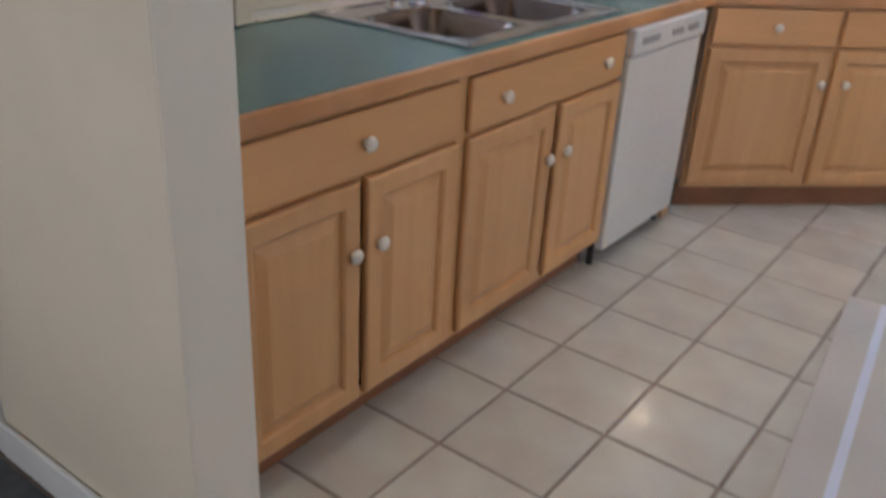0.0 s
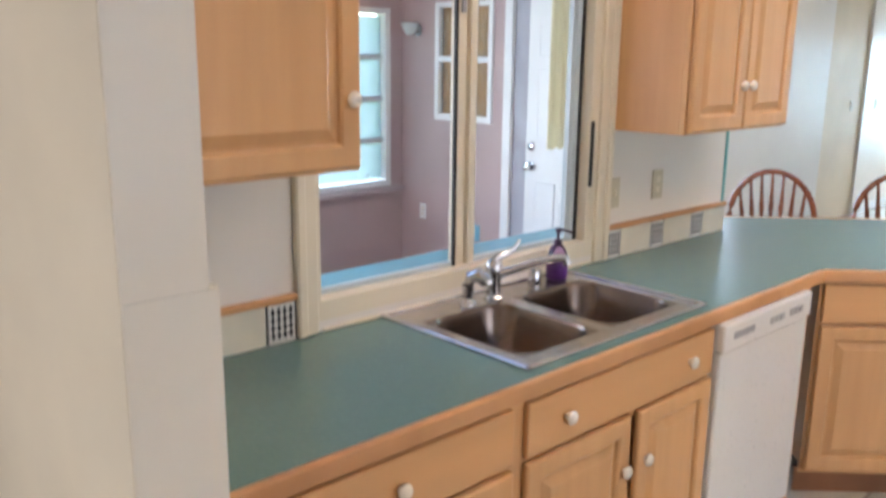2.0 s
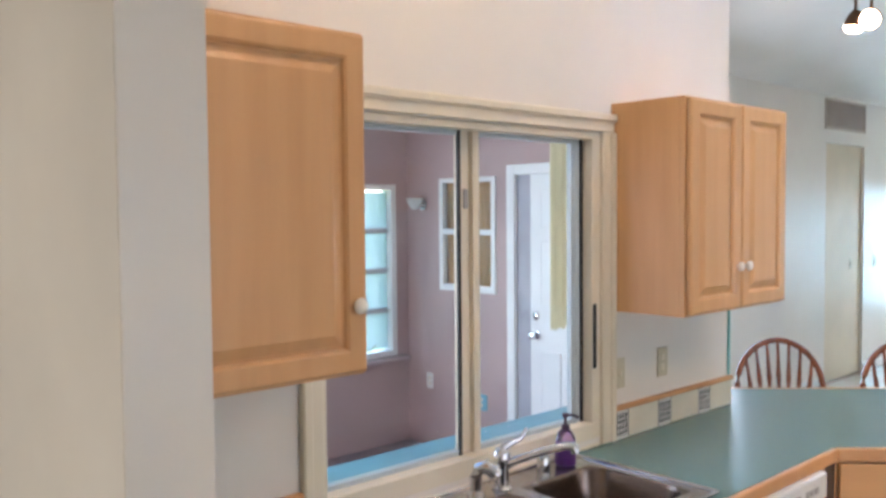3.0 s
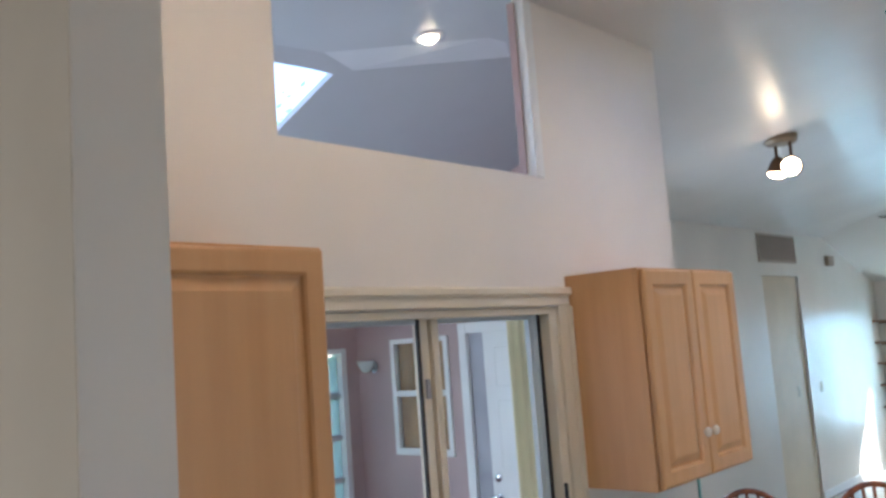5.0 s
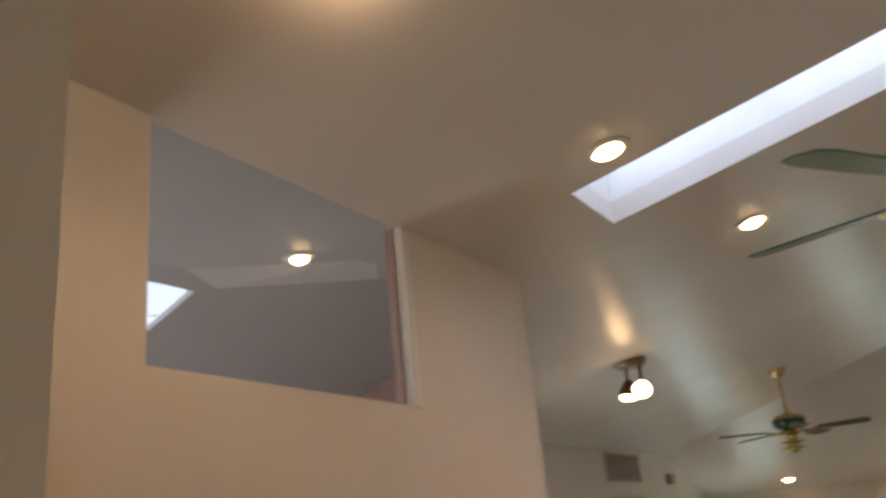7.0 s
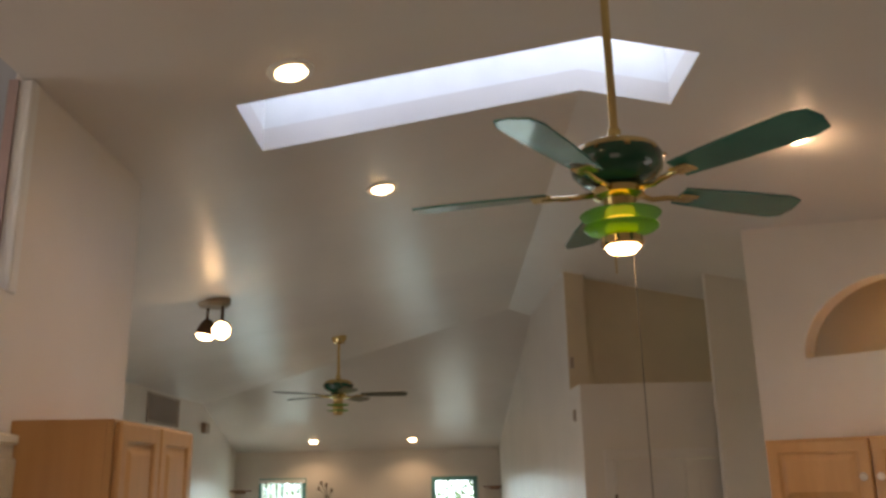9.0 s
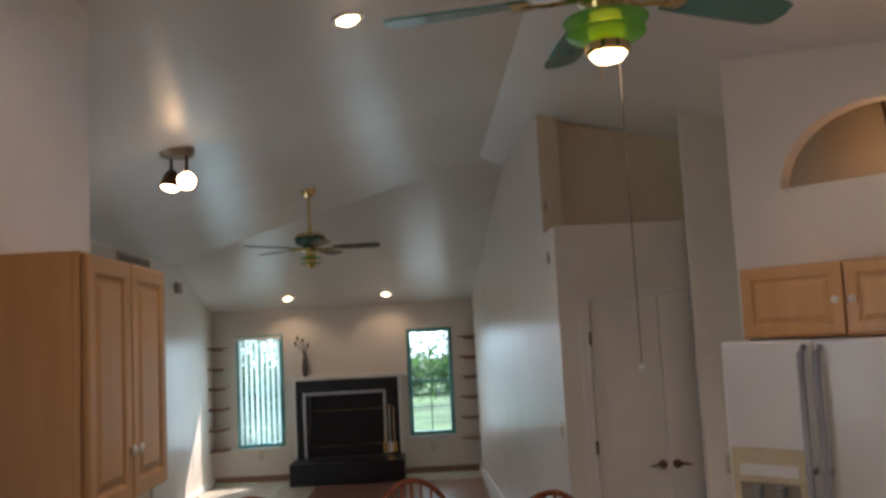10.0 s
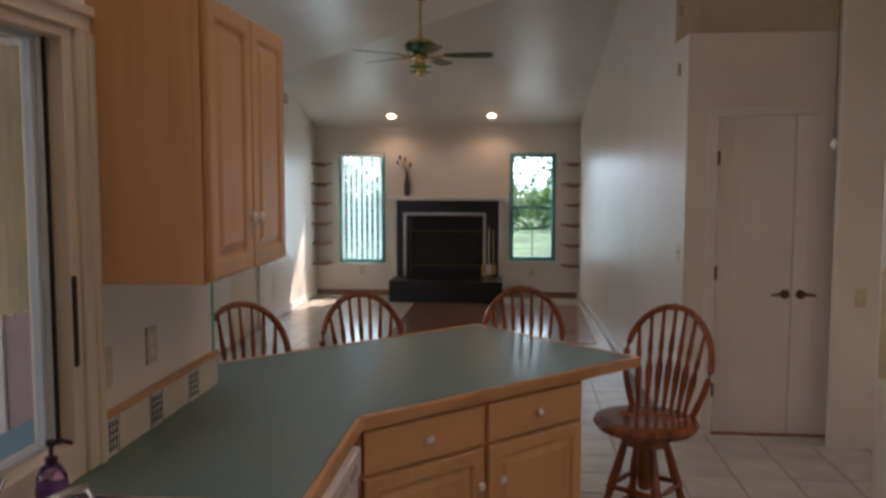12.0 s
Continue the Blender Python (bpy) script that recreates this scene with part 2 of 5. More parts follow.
def bm_add(bm, other, m=None):
    tmp = bpy.data.meshes.new("tmp")
    other.to_mesh(tmp)
    if m is not None:
        tmp.transform(m)
    bm.from_mesh(tmp)
    bpy.data.meshes.remove(tmp)
    other.free()
    return bm


def bm_cyl(p0, p1, r0, r1=None, seg=16, bm=None):
    """A cylinder or cone from p0 to p1."""
    one = bmesh.new()
    p0, p1 = Vector(p0), Vector(p1)
    d = p1 - p0
    bmesh.ops.create_cone(one, cap_ends=True, segments=seg, radius1=r0, radius2=r0 if r1 is None else r1, depth=d.length)
    one.transform(Matrix.Translation((p0 + p1) / 2) @ d.to_track_quat('Z', 'Y').to_matrix().to_4x4())
    return one if bm is None else bm_add(bm, one)


def bm_lathe(profile, seg=24, bm=None, m=None):
    """Turned shape round z: profile of (radius, height)."""
    one = bmesh.new()
    rings = []
    for r, z in profile:
        rings.append([one.verts.new((max(r, 0.0004) * math.cos(2 * math.pi * i / seg), max(r, 0.0004) * math.sin(2 * math.pi * i / seg), z)) for i in range(seg)])
    for a, b in zip(rings, rings[1:]):
        for i in range(seg):
            one.faces.new((a[i], a[(i + 1) % seg], b[(i + 1) % seg], b[i]))
    one.faces.new(rings[0][::-1])
    one.faces.new(rings[-1])
    bmesh.ops.recalc_face_normals(one, faces=one.faces[:])
    if m is not None:
        one.transform(m)
    return one if bm is None else bm_add(bm, one)


def bm_tube(points, radius, seg=10, bm=None):
    """A round bar along points; radius a number or one for each point."""
    one = bmesh.new()
    pts = [Vector(p) for p in points]
    rad = radius if isinstance(radius, (list, tuple)) else [radius] * len(pts)
    rings = []
    up = Vector((0.13, 0.21, 0.97))
    for i, p in enumerate(pts):
        d = (pts[min(i + 1, len(pts) - 1)] - pts[max(i - 1, 0)]).normalized()
        a = d.cross(up).normalized()
        b = d.cross(a).normalized()
        rings.append([one.verts.new(p + rad[i] * (a * math.cos(2 * math.pi * k / seg) + b * math.sin(2 * math.pi * k / seg))) for k in range(seg)])
    for a, b in zip(rings, rings[1:]):
        for k in range(seg):
            one.faces.new((a[k], a[(k + 1) % seg], b[(k + 1) % seg], b[k]))
    one.faces.new(rings[0][::-1])
    one.faces.new(rings[-1])
    bmesh.ops.recalc_face_normals(one, faces=one.faces[:])
    return one if bm is None else bm_add(bm, one)


def bm_prism(poly, z0, z1, bevel=0.0):
    """A plan polygon extruded from z0 to z1 (numbers, or functions of x, y)."""
    one = bmesh.new()
    f0 = z0 if callable(z0) else (lambda x, y: z0)
    f1 = z1 if callable(z1) else (lambda x, y: z1)
    lo = [one.verts.new((x, y, f0(x, y))) for x, y in poly]
    hi = [one.verts.new((x, y, f1(x, y))) for x, y in poly]
    n = len(poly)
    one.faces.new(lo[::-1])
    one.faces.new(hi)
    for i in range(n):
        one.faces.new((lo[i], lo[(i + 1) % n], hi[(i + 1) % n], hi[i]))
    bmesh.ops.recalc_face_normals(one, faces=one.faces[:])
    if bevel:
        bmesh.ops.bevel(one, geom=one.edges[:], offset=bevel, segments=2, affect='EDGES', profile=0.5)
    return one


def mesh_object(name, bm, mat, smooth=False):
    me = bpy.data.meshes.new(name)
    bm.to_mesh(me)
    bm.free()
    if smooth:
        for p in me.polygons:
            p.use_smooth = True
        try:
            me.set_sharp_from_angle(angle=radians(40))
        except AttributeError:
            pass
    me.materials.append(mat)
    return new(name, me)


def part(name, bm, mat, parent, label="", smooth=False):
    o = mesh_object(name, bm, mat, smooth)
    o.parent = parent
    if label:
        o["label"] = label
    return o


def thing(name, place, label, category, group="", rz=0.0, kind=""):
    e = new(name)
    e.empty_display_size = 0.1
    e.matrix_world = pose(*place, 0, 0, rz)
    e.matrix_basis = pose(*place, 0, 0, rz)
    return tagged(e, label, category, group, kind)


def setting(name, bm, mat, label, category="", smooth=False):
    return tagged(mesh_object(name, bm, mat, smooth), label, category or name.split("_")[0], "", "structure")


def wall_y(x0, x1, y0, y1, z0, z1, holes=()):
    """A wall along y, thickness x0..x1, with rectangular holes (ya, yb, za, zb)."""
    bm = bmesh.new()
    ys = sorted({y0, y1, *[v for h in holes for v in h[:2]]})
    for a, b in zip(ys, ys[1:]):
        cuts = sorted([(h[2], h[3]) for h in holes if h[0] <= a + 1e-6 and h[1] >= b - 1e-6])
        z = z0
        for za, zb in cuts:
            if za > z + 1e-6:
                bm_box(x0, x1, a, b, z, za, bm=bm)
            z = zb
        if z < z1 - 1e-6:
            bm_box(x0, x1, a, b, z, z1, bm=bm)
    bmesh.ops.remove_doubles(bm, verts=bm.verts[:], dist=1e-5)
    return bm


def wall_x(y0, y1, x0, x1, z0, z1, holes=()):
    bm = wall_y(y0, y1, x0, x1, z0, z1, holes)
    for v in bm.verts:
        v.co = Vector((v.co.y, v.co.x, v.co.z))
    bmesh.ops.reverse_faces(bm, faces=bm.faces[:])
    return bm


# ---- structure ----
X0 = -1.737                      # sink wall
RIDGE_X, RIDGE_Z, SL, SR = 0.14, 3.567, 0.185, 0.20
FAR_Y, FAR_Z, HIP = 12.361, 2.375, 0.30
LEFT_X = -3.46


def ceil_z(x, y):
    side = RIDGE_Z - (SL * (RIDGE_X - x) if x < RIDGE_X else SR * (x - RIDGE_X))
    return side


def hip_z(x, y):
    return FAR_Z + HIP * (FAR_Y - y)


def hip_y(x):
    return FAR_Y - (ceil_z(x, 0) - FAR_Z) / HIP


T = 0.1
SKX0, SKX1, SKY0, SKY1 = -1.203, 0.516, 3.11, 3.56
bm = bmesh.new()


def ceil_cell(xa, xb, ya, yb):
    bm_add(bm, bm_prism([(xa, ya), (xb, ya), (xb, yb), (xa, yb)], ceil_z, lambda x, y: ceil_z(x, y) + T))


for xa, xb in ((X0 - 0.15, SKX0), (SKX0, RIDGE_X), (RIDGE_X, SKX1), (SKX1, 2.9)):
    for ya, yb in ((-1.6, SKY0), (SKY0, SKY1), (SKY1, 4.6)):
        if ya == SKY0 and xa >= SKX0 - 1e-6 and xb <= SKX1 + 1e-6:
            continue
        if xa < X0 and ya < 0:
            ceil_cell(xa, xb, ya, 1.45)
            ceil_cell(X0 - 0.02, xb, 1.45, 2.85)
            ceil_cell(xa, xb, 2.85, yb)
        else:
            ceil_cell(xa, xb, ya, yb)
LW, RW = LEFT_X - 0.12, 0.62
bm_add(bm, bm_prism([(LW, 4.6), (RIDGE_X, 4.6), (RIDGE_X, hip_y(RIDGE_X)), (LW, hip_y(LW))], ceil_z, lambda x, y: ceil_z(x, y) + T))
bm_add(bm, bm_prism([(X0 - 0.15, 3.58), (X0 - 0.15, 4.6), (-3.2, 4.6)], ceil_z, lambda x, y: ceil_z(x, y) + T))
bm_add(bm, bm_prism([(RIDGE_X, 4.6), (2.9, 4.6), (2.9, 7.6), (RIDGE_X, 7.6)], ceil_z, lambda x, y: ceil_z(x, y) + T))
bm_add(bm, bm_prism([(RIDGE_X, 7.6), (RW, 7.6), (RW, hip_y(RW)), (RIDGE_X, hip_y(RIDGE_X))], ceil_z, lambda x, y: ceil_z(x, y) + T))
bm_add(bm, bm_prism([(LW, hip_y(LW)), (RIDGE_X, hip_y(RIDGE_X)), (RW, hip_y(RW)), (RW, FAR_Y + 0.15), (LW, FAR_Y + 0.15)], hip_z, lambda x, y: hip_z(x, y) + T))
setting("ceiling", bm, CEIL, "vaulted glossy off-white ceiling over kitchen and living room", "ceiling")

# skylight shaft
bm = bmesh.new()
SKT = 0.32
for xa, xb, ya, yb in ((SKX0 - 0.03, SKX0, SKY0 - 0.03, SKY1 + 0.03), (SKX1, SKX1 + 0.03, SKY0 - 0.03, SKY1 + 0.03)):
    bm_add(bm, bm_prism([(xa, ya), (xb, ya), (xb, yb), (xa, yb)], lambda x, y: ceil_z(x, y) + T, lambda x, y: ceil_z(x, y) + SKT))
for ya, yb in ((SKY0 - 0.03, SKY0), (SKY1, SKY1 + 0.03)):
    for xa, xb in ((SKX0, RIDGE_X), (RIDGE_X, SKX1)):
        bm_add(bm, bm_prism([(xa, ya), (xb, ya), (xb, yb), (xa, yb)], lambda x, y: ceil_z(x, y) + T, lambda x, y: ceil_z(x, y) + SKT))
skylight = setting("skylight_1", bm, WHITE, "long white skylight shaft across the ridge", "skylight")
for i, (xa, xb) in enumerate(((SKX0 - 0.03, RIDGE_X), (RIDGE_X, SKX1 + 0.03))):
    g = part("pane", bm_prism([(xa, SKY0 - 0.03), (xb, SKY0 - 0.03), (xb, SKY1 + 0.03), (xa, SKY1 + 0.03)], lambda x, y: ceil_z(x, y) + SKT + 0.005, lambda x, y: ceil_z(x, y) + SKT + 0.012), ACRYLIC, skylight)

# walls
SINK_END = 3.65
setting("wall_sink", wall_y(X0 - 0.115, X0, 0.64, SINK_END, 0, 3.42, ((1.485, 2.72, 0.945, 2.06), (1.53, 2.80, 2.54, 3.40))), PAINT, "tall white kitchen wall with pass-through window and open transom", "wall")
setting("wall_end_trim", bm_box(X0 - 0.118, X0 + 0.003, SINK_END + 0.002, SINK_END + 0.02, 0, 1.9), TEALPAINT, "teal painted end of the kitchen wall", "trim")
setting("wall_left", wall_y(LEFT_X - 0.12, LEFT_X, 4.6, FAR_Y, 0, 3.0, ((4.85, 6.65, 0.02, 2.08), (8.76, 9.72, 0, 2.43))), PAINT, "long white living room wall with a hall opening", "wall")
setting("wall_far", wall_x(FAR_Y, FAR_Y + 0.15, LEFT_X - 0.12, 0.6, 0, 2.5, ((-3.09, -2.50, 0.50, 1.985), (-0.705, -0.13, 0.55, 1.975))), PAINT, "white end wall with fireplace and two windows", "wall")
bm = bm_prism([(0.465, 6.22), (0.449, 6.62), (0.60, 6.62), (0.60, 6.22)], 0, 2.60)
bm_add(bm, bm_prism([(0.449, 6.62), (0.215, FAR_Y), (0.60, FAR_Y), (0.60, 6.62)], 0, 3.6))
setting("wall_right", bm, PAINT, "white side wall of the living room catching window light", "wall")
DOOR_Y = 6.22
setting("wall_recess_end", bm_box(0.452, 0.60, 6.612, 6.617, 2.602, 3.59), BEIGE, "beige end of the side wall above the ledge", "wall")
setting("wall_closet", wall_x(DOOR_Y, DOOR_Y + 0.12, 0.60, 2.9, 0, 2.60, ((0.66, 1.645, 0, 2.085),)), PAINT, "white closet wall under a plant ledge", "wall")
setting("plant_ledge", bm_box(0.602, 2.9, DOOR_Y + 0.12, 7.3, 2.5, 2.60), PAINT, "flat ledge above the closet", "ledge")
setting("wall_ledge_back", bm_box(0.602, 2.9, 6.72, 6.82, 2.602, 3.6), BEIGE, "beige wall in the recess above the closet", "wall")
setting("wall_closet_back", bm_box(0.60, 2.9, 7.3, 7.4, 0, 3.6), PAINT, "plain back wall of the closet", "wall")
FR = pose(0.878, 4.25, 0, 0, 0, -45)       # refrigerator wall frame: x along the front, y into the wall
FRV = 0.80


def angled(bm):
    bm.transform(FR)
    return bm


ARX, ARZ, ARR, ARH = 0.50, 2.565, 0.47, 0.385
bm = bmesh.new()
n = 20
arc = [(ARX + ARR * math.cos(math.pi * i / n), ARZ + ARH * math.sin(math.pi * i / n)) for i in range(n + 1)]
one = bmesh.new()
WALLU0, WALLU1, WT = -0.25, 2.4, 0.12
front = []
top_pts = [(ARX + (WALLU1 - ARX) * math.cos(math.pi * i / n) if i < n / 2 else ARX + (ARX - WALLU0) * math.cos(math.pi * i / n), 3.7) for i in range(n + 1)]
top_pts[0], top_pts[-1] = (WALLU1, 3.7), (WALLU0, 3.7)
for y in (0.0, WT):
    lo = [one.verts.new((x, y, z)) for x, z in arc]
    hi = [one.verts.new((x, y, z)) for x, z in top_pts]
    for i in range(n):
        one.faces.new((lo[i], hi[i], hi[i + 1], lo[i + 1]))
    a, b, c, d = one.verts.new((WALLU1, y, ARZ)), one.verts.new((WALLU1, y, 0)), one.verts.new((WALLU0, y, 0)), one.verts.new((WALLU0, y, ARZ))
    one.faces.new((lo[0], a, hi[0]))
    one.faces.new((lo[n], d, hi[n]))
    one.faces.new((a, b, c, d, lo[n], lo[0]))
    front.append((lo, hi, (a, b, c, d)))
(l0, h0, q0), (l1, h1, q1) = front
for i in range(n):
    one.faces.new((l0[i], l0[i + 1], l1[i + 1], l1[i]))
one.faces.new((l0[0], l0[n], l1[n], l1[0]))
for i, j in ((0, 1), (2, 3)):
    one.faces.new((q0[i], q0[j], q1[j], q1[i]))
one.faces.new((q0[3], h0[n], h1[n], q1[3]))
one.faces.new((q0[0], h0[0], h1[0], q1[0]))
bmesh.ops.recalc_face_normals(one, faces=one.faces[:])
one.transform(Matrix.Translation((0, FRV, 0)))
setting("wall_fridge", angled(one), PAINT, "white angled wall above the refrigerator with an arched niche", "wall")
setting("niche_back", angled(bm_box(-0.1, 2.4, FRV + 0.42, FRV + 0.46, 2.4, 3.7)), BEIGE, "beige back of the arched niche", "wall")
setting("niche_floor", angled(bm_box(-0.1, 2.4, FRV + WT, FRV + 0.42, ARZ - 0.10, ARZ - 0.004)), PAINT, "niche sill", "ledge")
setting("wall_return", bm_box(1.34, 2.75, 6.00, 6.05, 0, 3.6), PAINT, "white wall beside the closet door", "wall")
setting("wall_right_kitchen", wall_y(2.75, 2.9, -1.6, 5.72, 0, 3.6, ((0.9, 2.6, 0.65, 2.05),)), PAINT, "plain white kitchen side wall", "wall")
# unseen opening in the side wall, added to hold a fill lamp
setting("window_shade_side", bm_box(2.80, 2.85, 0.9, 2.6, 0.65, 2.05), WHITE, "white panel closing an added, unseen side opening", "shade")
setting("wall_back", wall_x(-1.6, -1.48, -2.5, 2.75, 0, 3.7, ((-2.34, -0.16, 0.28, 2.02),)), PAINT, "plain white wall behind the kitchen", "wall")
# opening behind the camera, unseen and added for the entry fill lamp
setting("window_shade_entry", bm_box(-2.34, -0.16, -1.598, -1.56, 0.28, 2.02), WHITE, "white panel closing an added, unseen entry opening", "shade")
setting("window_shade_dining", bm_box(LEFT_X - 0.118, LEFT_X - 0.09, 4.85, 6.65, 0.02, 2.08), WHITE, "drawn white shade in the dining room door", "shade")
setting("wall_hall_side", bm_box(-2.5, -2.38, -1.48, 0.64, 0, 3.4), PAINT, "plain white side wall of the entry", "wall")
bm = bm_box(-1.69, -0.963, 0.645, 0.774, 1.338, 3.42)
bm_box(-1.69, -0.961, 0.645, 0.789, 0.0, 1.338, bm=bm)
setting("wall_partition", bm, PARTPAINT, "cream partition wall end beside the counter with a stepped edge", "wall")
# thin board over the end face; its paler colour carries the side light
bm = bm_box(-0.963, -0.959, 0.646, 0.773, 1.3385, 3.41)
bm_box(-0.961, -0.957, 0.646, 0.788, 0.0, 1.338, bm=bm)
setting("partition_end_board", bm, ENDLIT, "partition end in paler cream, its side light in the colour", "trim")
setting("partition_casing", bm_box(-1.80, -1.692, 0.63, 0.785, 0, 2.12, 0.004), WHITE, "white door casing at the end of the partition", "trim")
setting("wall_entry", bm_box(-2.38, -1.802, 0.66, 0.76, 0, 3.3), WHITE, "white entry wall", "wall")
setting("ceiling_entry", bm_box(-2.5, X0 - 0.15, -1.6, 0.64, 3.2, 3.3), CEIL, "plain ceiling of the entry", "ceiling")

# hall behind the left wall, sunroom shell
setting("hall_panel", bm_box(LEFT_X - 0.10, LEFT_X - 0.025, 8.762, 9.718, 0.0, 2.428), BEIGE, "beige flush panel set into the living room wall", "door")
SX, SY = -4.85, 4.45
setting("wall_sunroom_far", wall_y(SX - 0.15, SX, -0.2, SY + 0.12, 0, 2.55, ((0.3, 2.3, 0.68, 1.985), (2.6, 4.33, 0.68, 1.985))), PINK, "dusty pink sunroom wall with an awning window", "wall")
setting("wall_sunroom_side", wall_x(SY, SY + 0.12, SX, -3.06, 0, 3.5, ((-4.45, -3.92, 1.22, 2.0), (-3.73, -3.11, 0, 2.03))), PINK, "dusty pink sunroom wall with interior window and door", "wall")
setting("wall_sunroom_corner", bm_prism([(-3.06, SY), (X0 - 0.115, SINK_END - 0.1), (X0 - 0.115, SINK_END + 0.0), (-3.06, SY + 0.12)], 0, 3.5), PINK, "dusty pink angled sunroom wall", "wall")
setting("wall_sunroom_near", bm_box(SX, X0 - 0.115, -0.2, -0.08, 0, 3.5), PINK, "dusty pink sunroom end wall", "wall")
setting("wall_sunroom_kitchen", bm_box(X0 - 0.115, X0 - 0.05, -0.2, 0.64, 0, 3.3), PAINT, "white wall between entry and sunroom", "wall")


def sun_near(x, y):
    return 3.27 + 0.0694 * (x - X0 + 0.115) + 0.0724 * (y - 2.0)


def sun_far(x, y):
    return 3.20 - 0.37 * (-2.80 - x)


def slab(poly, f):
    bm_add(bm, bm_prism(poly, f, lambda x, y: f(x, y) + 0.03))


bm = bmesh.new()
XK = X0 - 0.115
slab([(XK, -0.2), (XK, 1.46), (X0 - 0.022, 1.46), (X0 - 0.022, 2.84), (XK, 2.84), (XK, 3.58), (-2.05, 3.72), (-2.25, 3.23), (-2.25, 3.10), (-2.67, 2.48), (-2.70, -0.2)], sun_near)


def panel(points):
    """A thin ceiling board through the given corners."""
    one = bmesh.new()
    one.faces.new([one.verts.new(p) for p in points])
    ext = bmesh.ops.extrude_face_region(one, geom=one.faces[:])
    for v in ext["geom"]:
        if isinstance(v, bmesh.types.BMVert):
            v.co.z += 0.06
    bmesh.ops.recalc_face_normals(one, faces=one.faces[:])
    bm_add(bm, one)


EF, AF, BF, CF, DF = (-2.67, 2.48, 3.248), (-2.25, 3.10, 3.322), (-2.25, 3.23, 3.331), (-2.40, 3.45, 3.348), (-2.73, 2.70, 3.226)
panel([(-2.70, -0.2, 3.052), EF, (-2.78, 2.48, 3.207), (-2.78, -0.2, 3.207)])
panel([EF, DF, (-2.78, 2.62, 3.207), (-2.78, 2.48, 3.207)])
panel([BF, (-2.05, 3.72, 3.381), (-2.2, 3.86, 3.42), CF])
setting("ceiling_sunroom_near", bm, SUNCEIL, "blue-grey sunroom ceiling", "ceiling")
# fold of the ceiling whose brightness is put into a paler colour
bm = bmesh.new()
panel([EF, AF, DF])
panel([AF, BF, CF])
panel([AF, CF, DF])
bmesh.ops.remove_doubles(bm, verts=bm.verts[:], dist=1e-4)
setting("ceiling_beam", bm, SUNBAND, "fold of the sunroom ceiling, coloured paler as if lit", "beam")
bm = bmesh.new()
SKH = (-3.65, -2.785, 0.9, 2.62)
slab([(SX - 0.15, -0.2), (-2.78, -0.2), (-2.78, SKH[2]), (SX - 0.15, SKH[2])], sun_far)
slab([(SX - 0.15, SKH[2]), (SKH[0], SKH[2]), (SKH[0], SKH[3]), (SX - 0.15, SKH[3])], sun_far)
slab([(SX - 0.15, SKH[3]), (-2.78, SKH[3]), (-2.73, 2.70), (-2.40, 3.45), (-2.2, 3.86), (-2.9, 4.5), (SX - 0.15, 4.56)], sun_far)
setting("ceiling_sunroom", bm, SUNCEIL, "folded blue-grey sunroom ceiling with skylight", "ceiling")
setting("floor_sunroom", bm_box(SX - 0.15, X0 - 0.115, -0.2, SY + 0.12, -0.1, -0.002), material("mauve_grey_vinyl", (0.23, 0.185, 0.19), 0.4, vary=0.1, scale=4, bump=0.05), "mauve grey sunroom floor", "floor")

# floors
setting("floor", bm_box(-5.0, 2.9, -1.6, FAR_Y + 0.15, -0.25, -0.102), GROUT, "slab under the tile floor", "floor")
tilebed = setting("floor_tile_bed", bm_box(LEFT_X - 0.12, 2.9, SY + 0.12, 7.4, -0.102, -0.004), GROUT, "brown grout bed of the tile floor", "floor")
setting("floor_entry", bm_box(-2.5, 2.9, -1.6, 0.62, -0.102, -0.002), CARPET, "dark grey carpet of the entry", "floor")
setting("floor_tile_bed_kitchen", bm_box(X0 - 0.115, 2.9, 0.62, SY + 0.12, -0.102, -0.0045), GROUT, "brown grout bed of the kitchen floor", "floor")
setting("floor_living_bed", bm_box(LEFT_X - 0.12, 0.6, 7.4, FAR_Y, -0.102, -0.006), GROUT, "floor bed of the living room", "floor")


# ---- kitchen cabinets ----
def raised_panel(w, h, d=0.023):
    """A raised-panel door lying in the x-z plane, front towards -y, corner at 0, 0: one connected mesh."""
    bm = bmesh.new()
    s = 0.056
    rings = []
    for inset, y in ((0.004, -0.001), (0.004, -0.004), (0.0, -0.005), (0.0, -d + 0.008), (0.0025, -d + 0.0025), (0.008, -d), (s - 0.006, -d), (s, -d + 0.005), (s + 0.003, -d + 0.013), (s + 0.010, -d + 0.013), (s + 0.036, -d + 0.001)):
        rings.append([bm.verts.new(p) for p in ((inset, y, inset), (w - inset, y, inset), (w - inset, y, h - inset), (inset, y, h - inset))])
    for p, q in zip(rings, rings[1:]):
        for i in range(4):
            bm.faces.new((p[i], p[(i + 1) % 4], q[(i + 1) % 4], q[i]))
    bm.faces.new(rings[0][::-1])
    bm.faces.new(rings[-1])
    bmesh.ops.recalc_face_normals(bm, faces=bm.faces[:])
    return bm


def knob_bm(x, z, d=0.020):
    return bm_lathe([(0.009, 0), (0.008, 0.005), (0.011, 0.007), (0.0165, 0.011), (0.0190, 0.017), (0.0165, 0.023), (0.010, 0.027), (0.004, 0.028)], 18, m=Matrix.Translation((x, -d, z)) @ pose(0, 0, 0, 90))


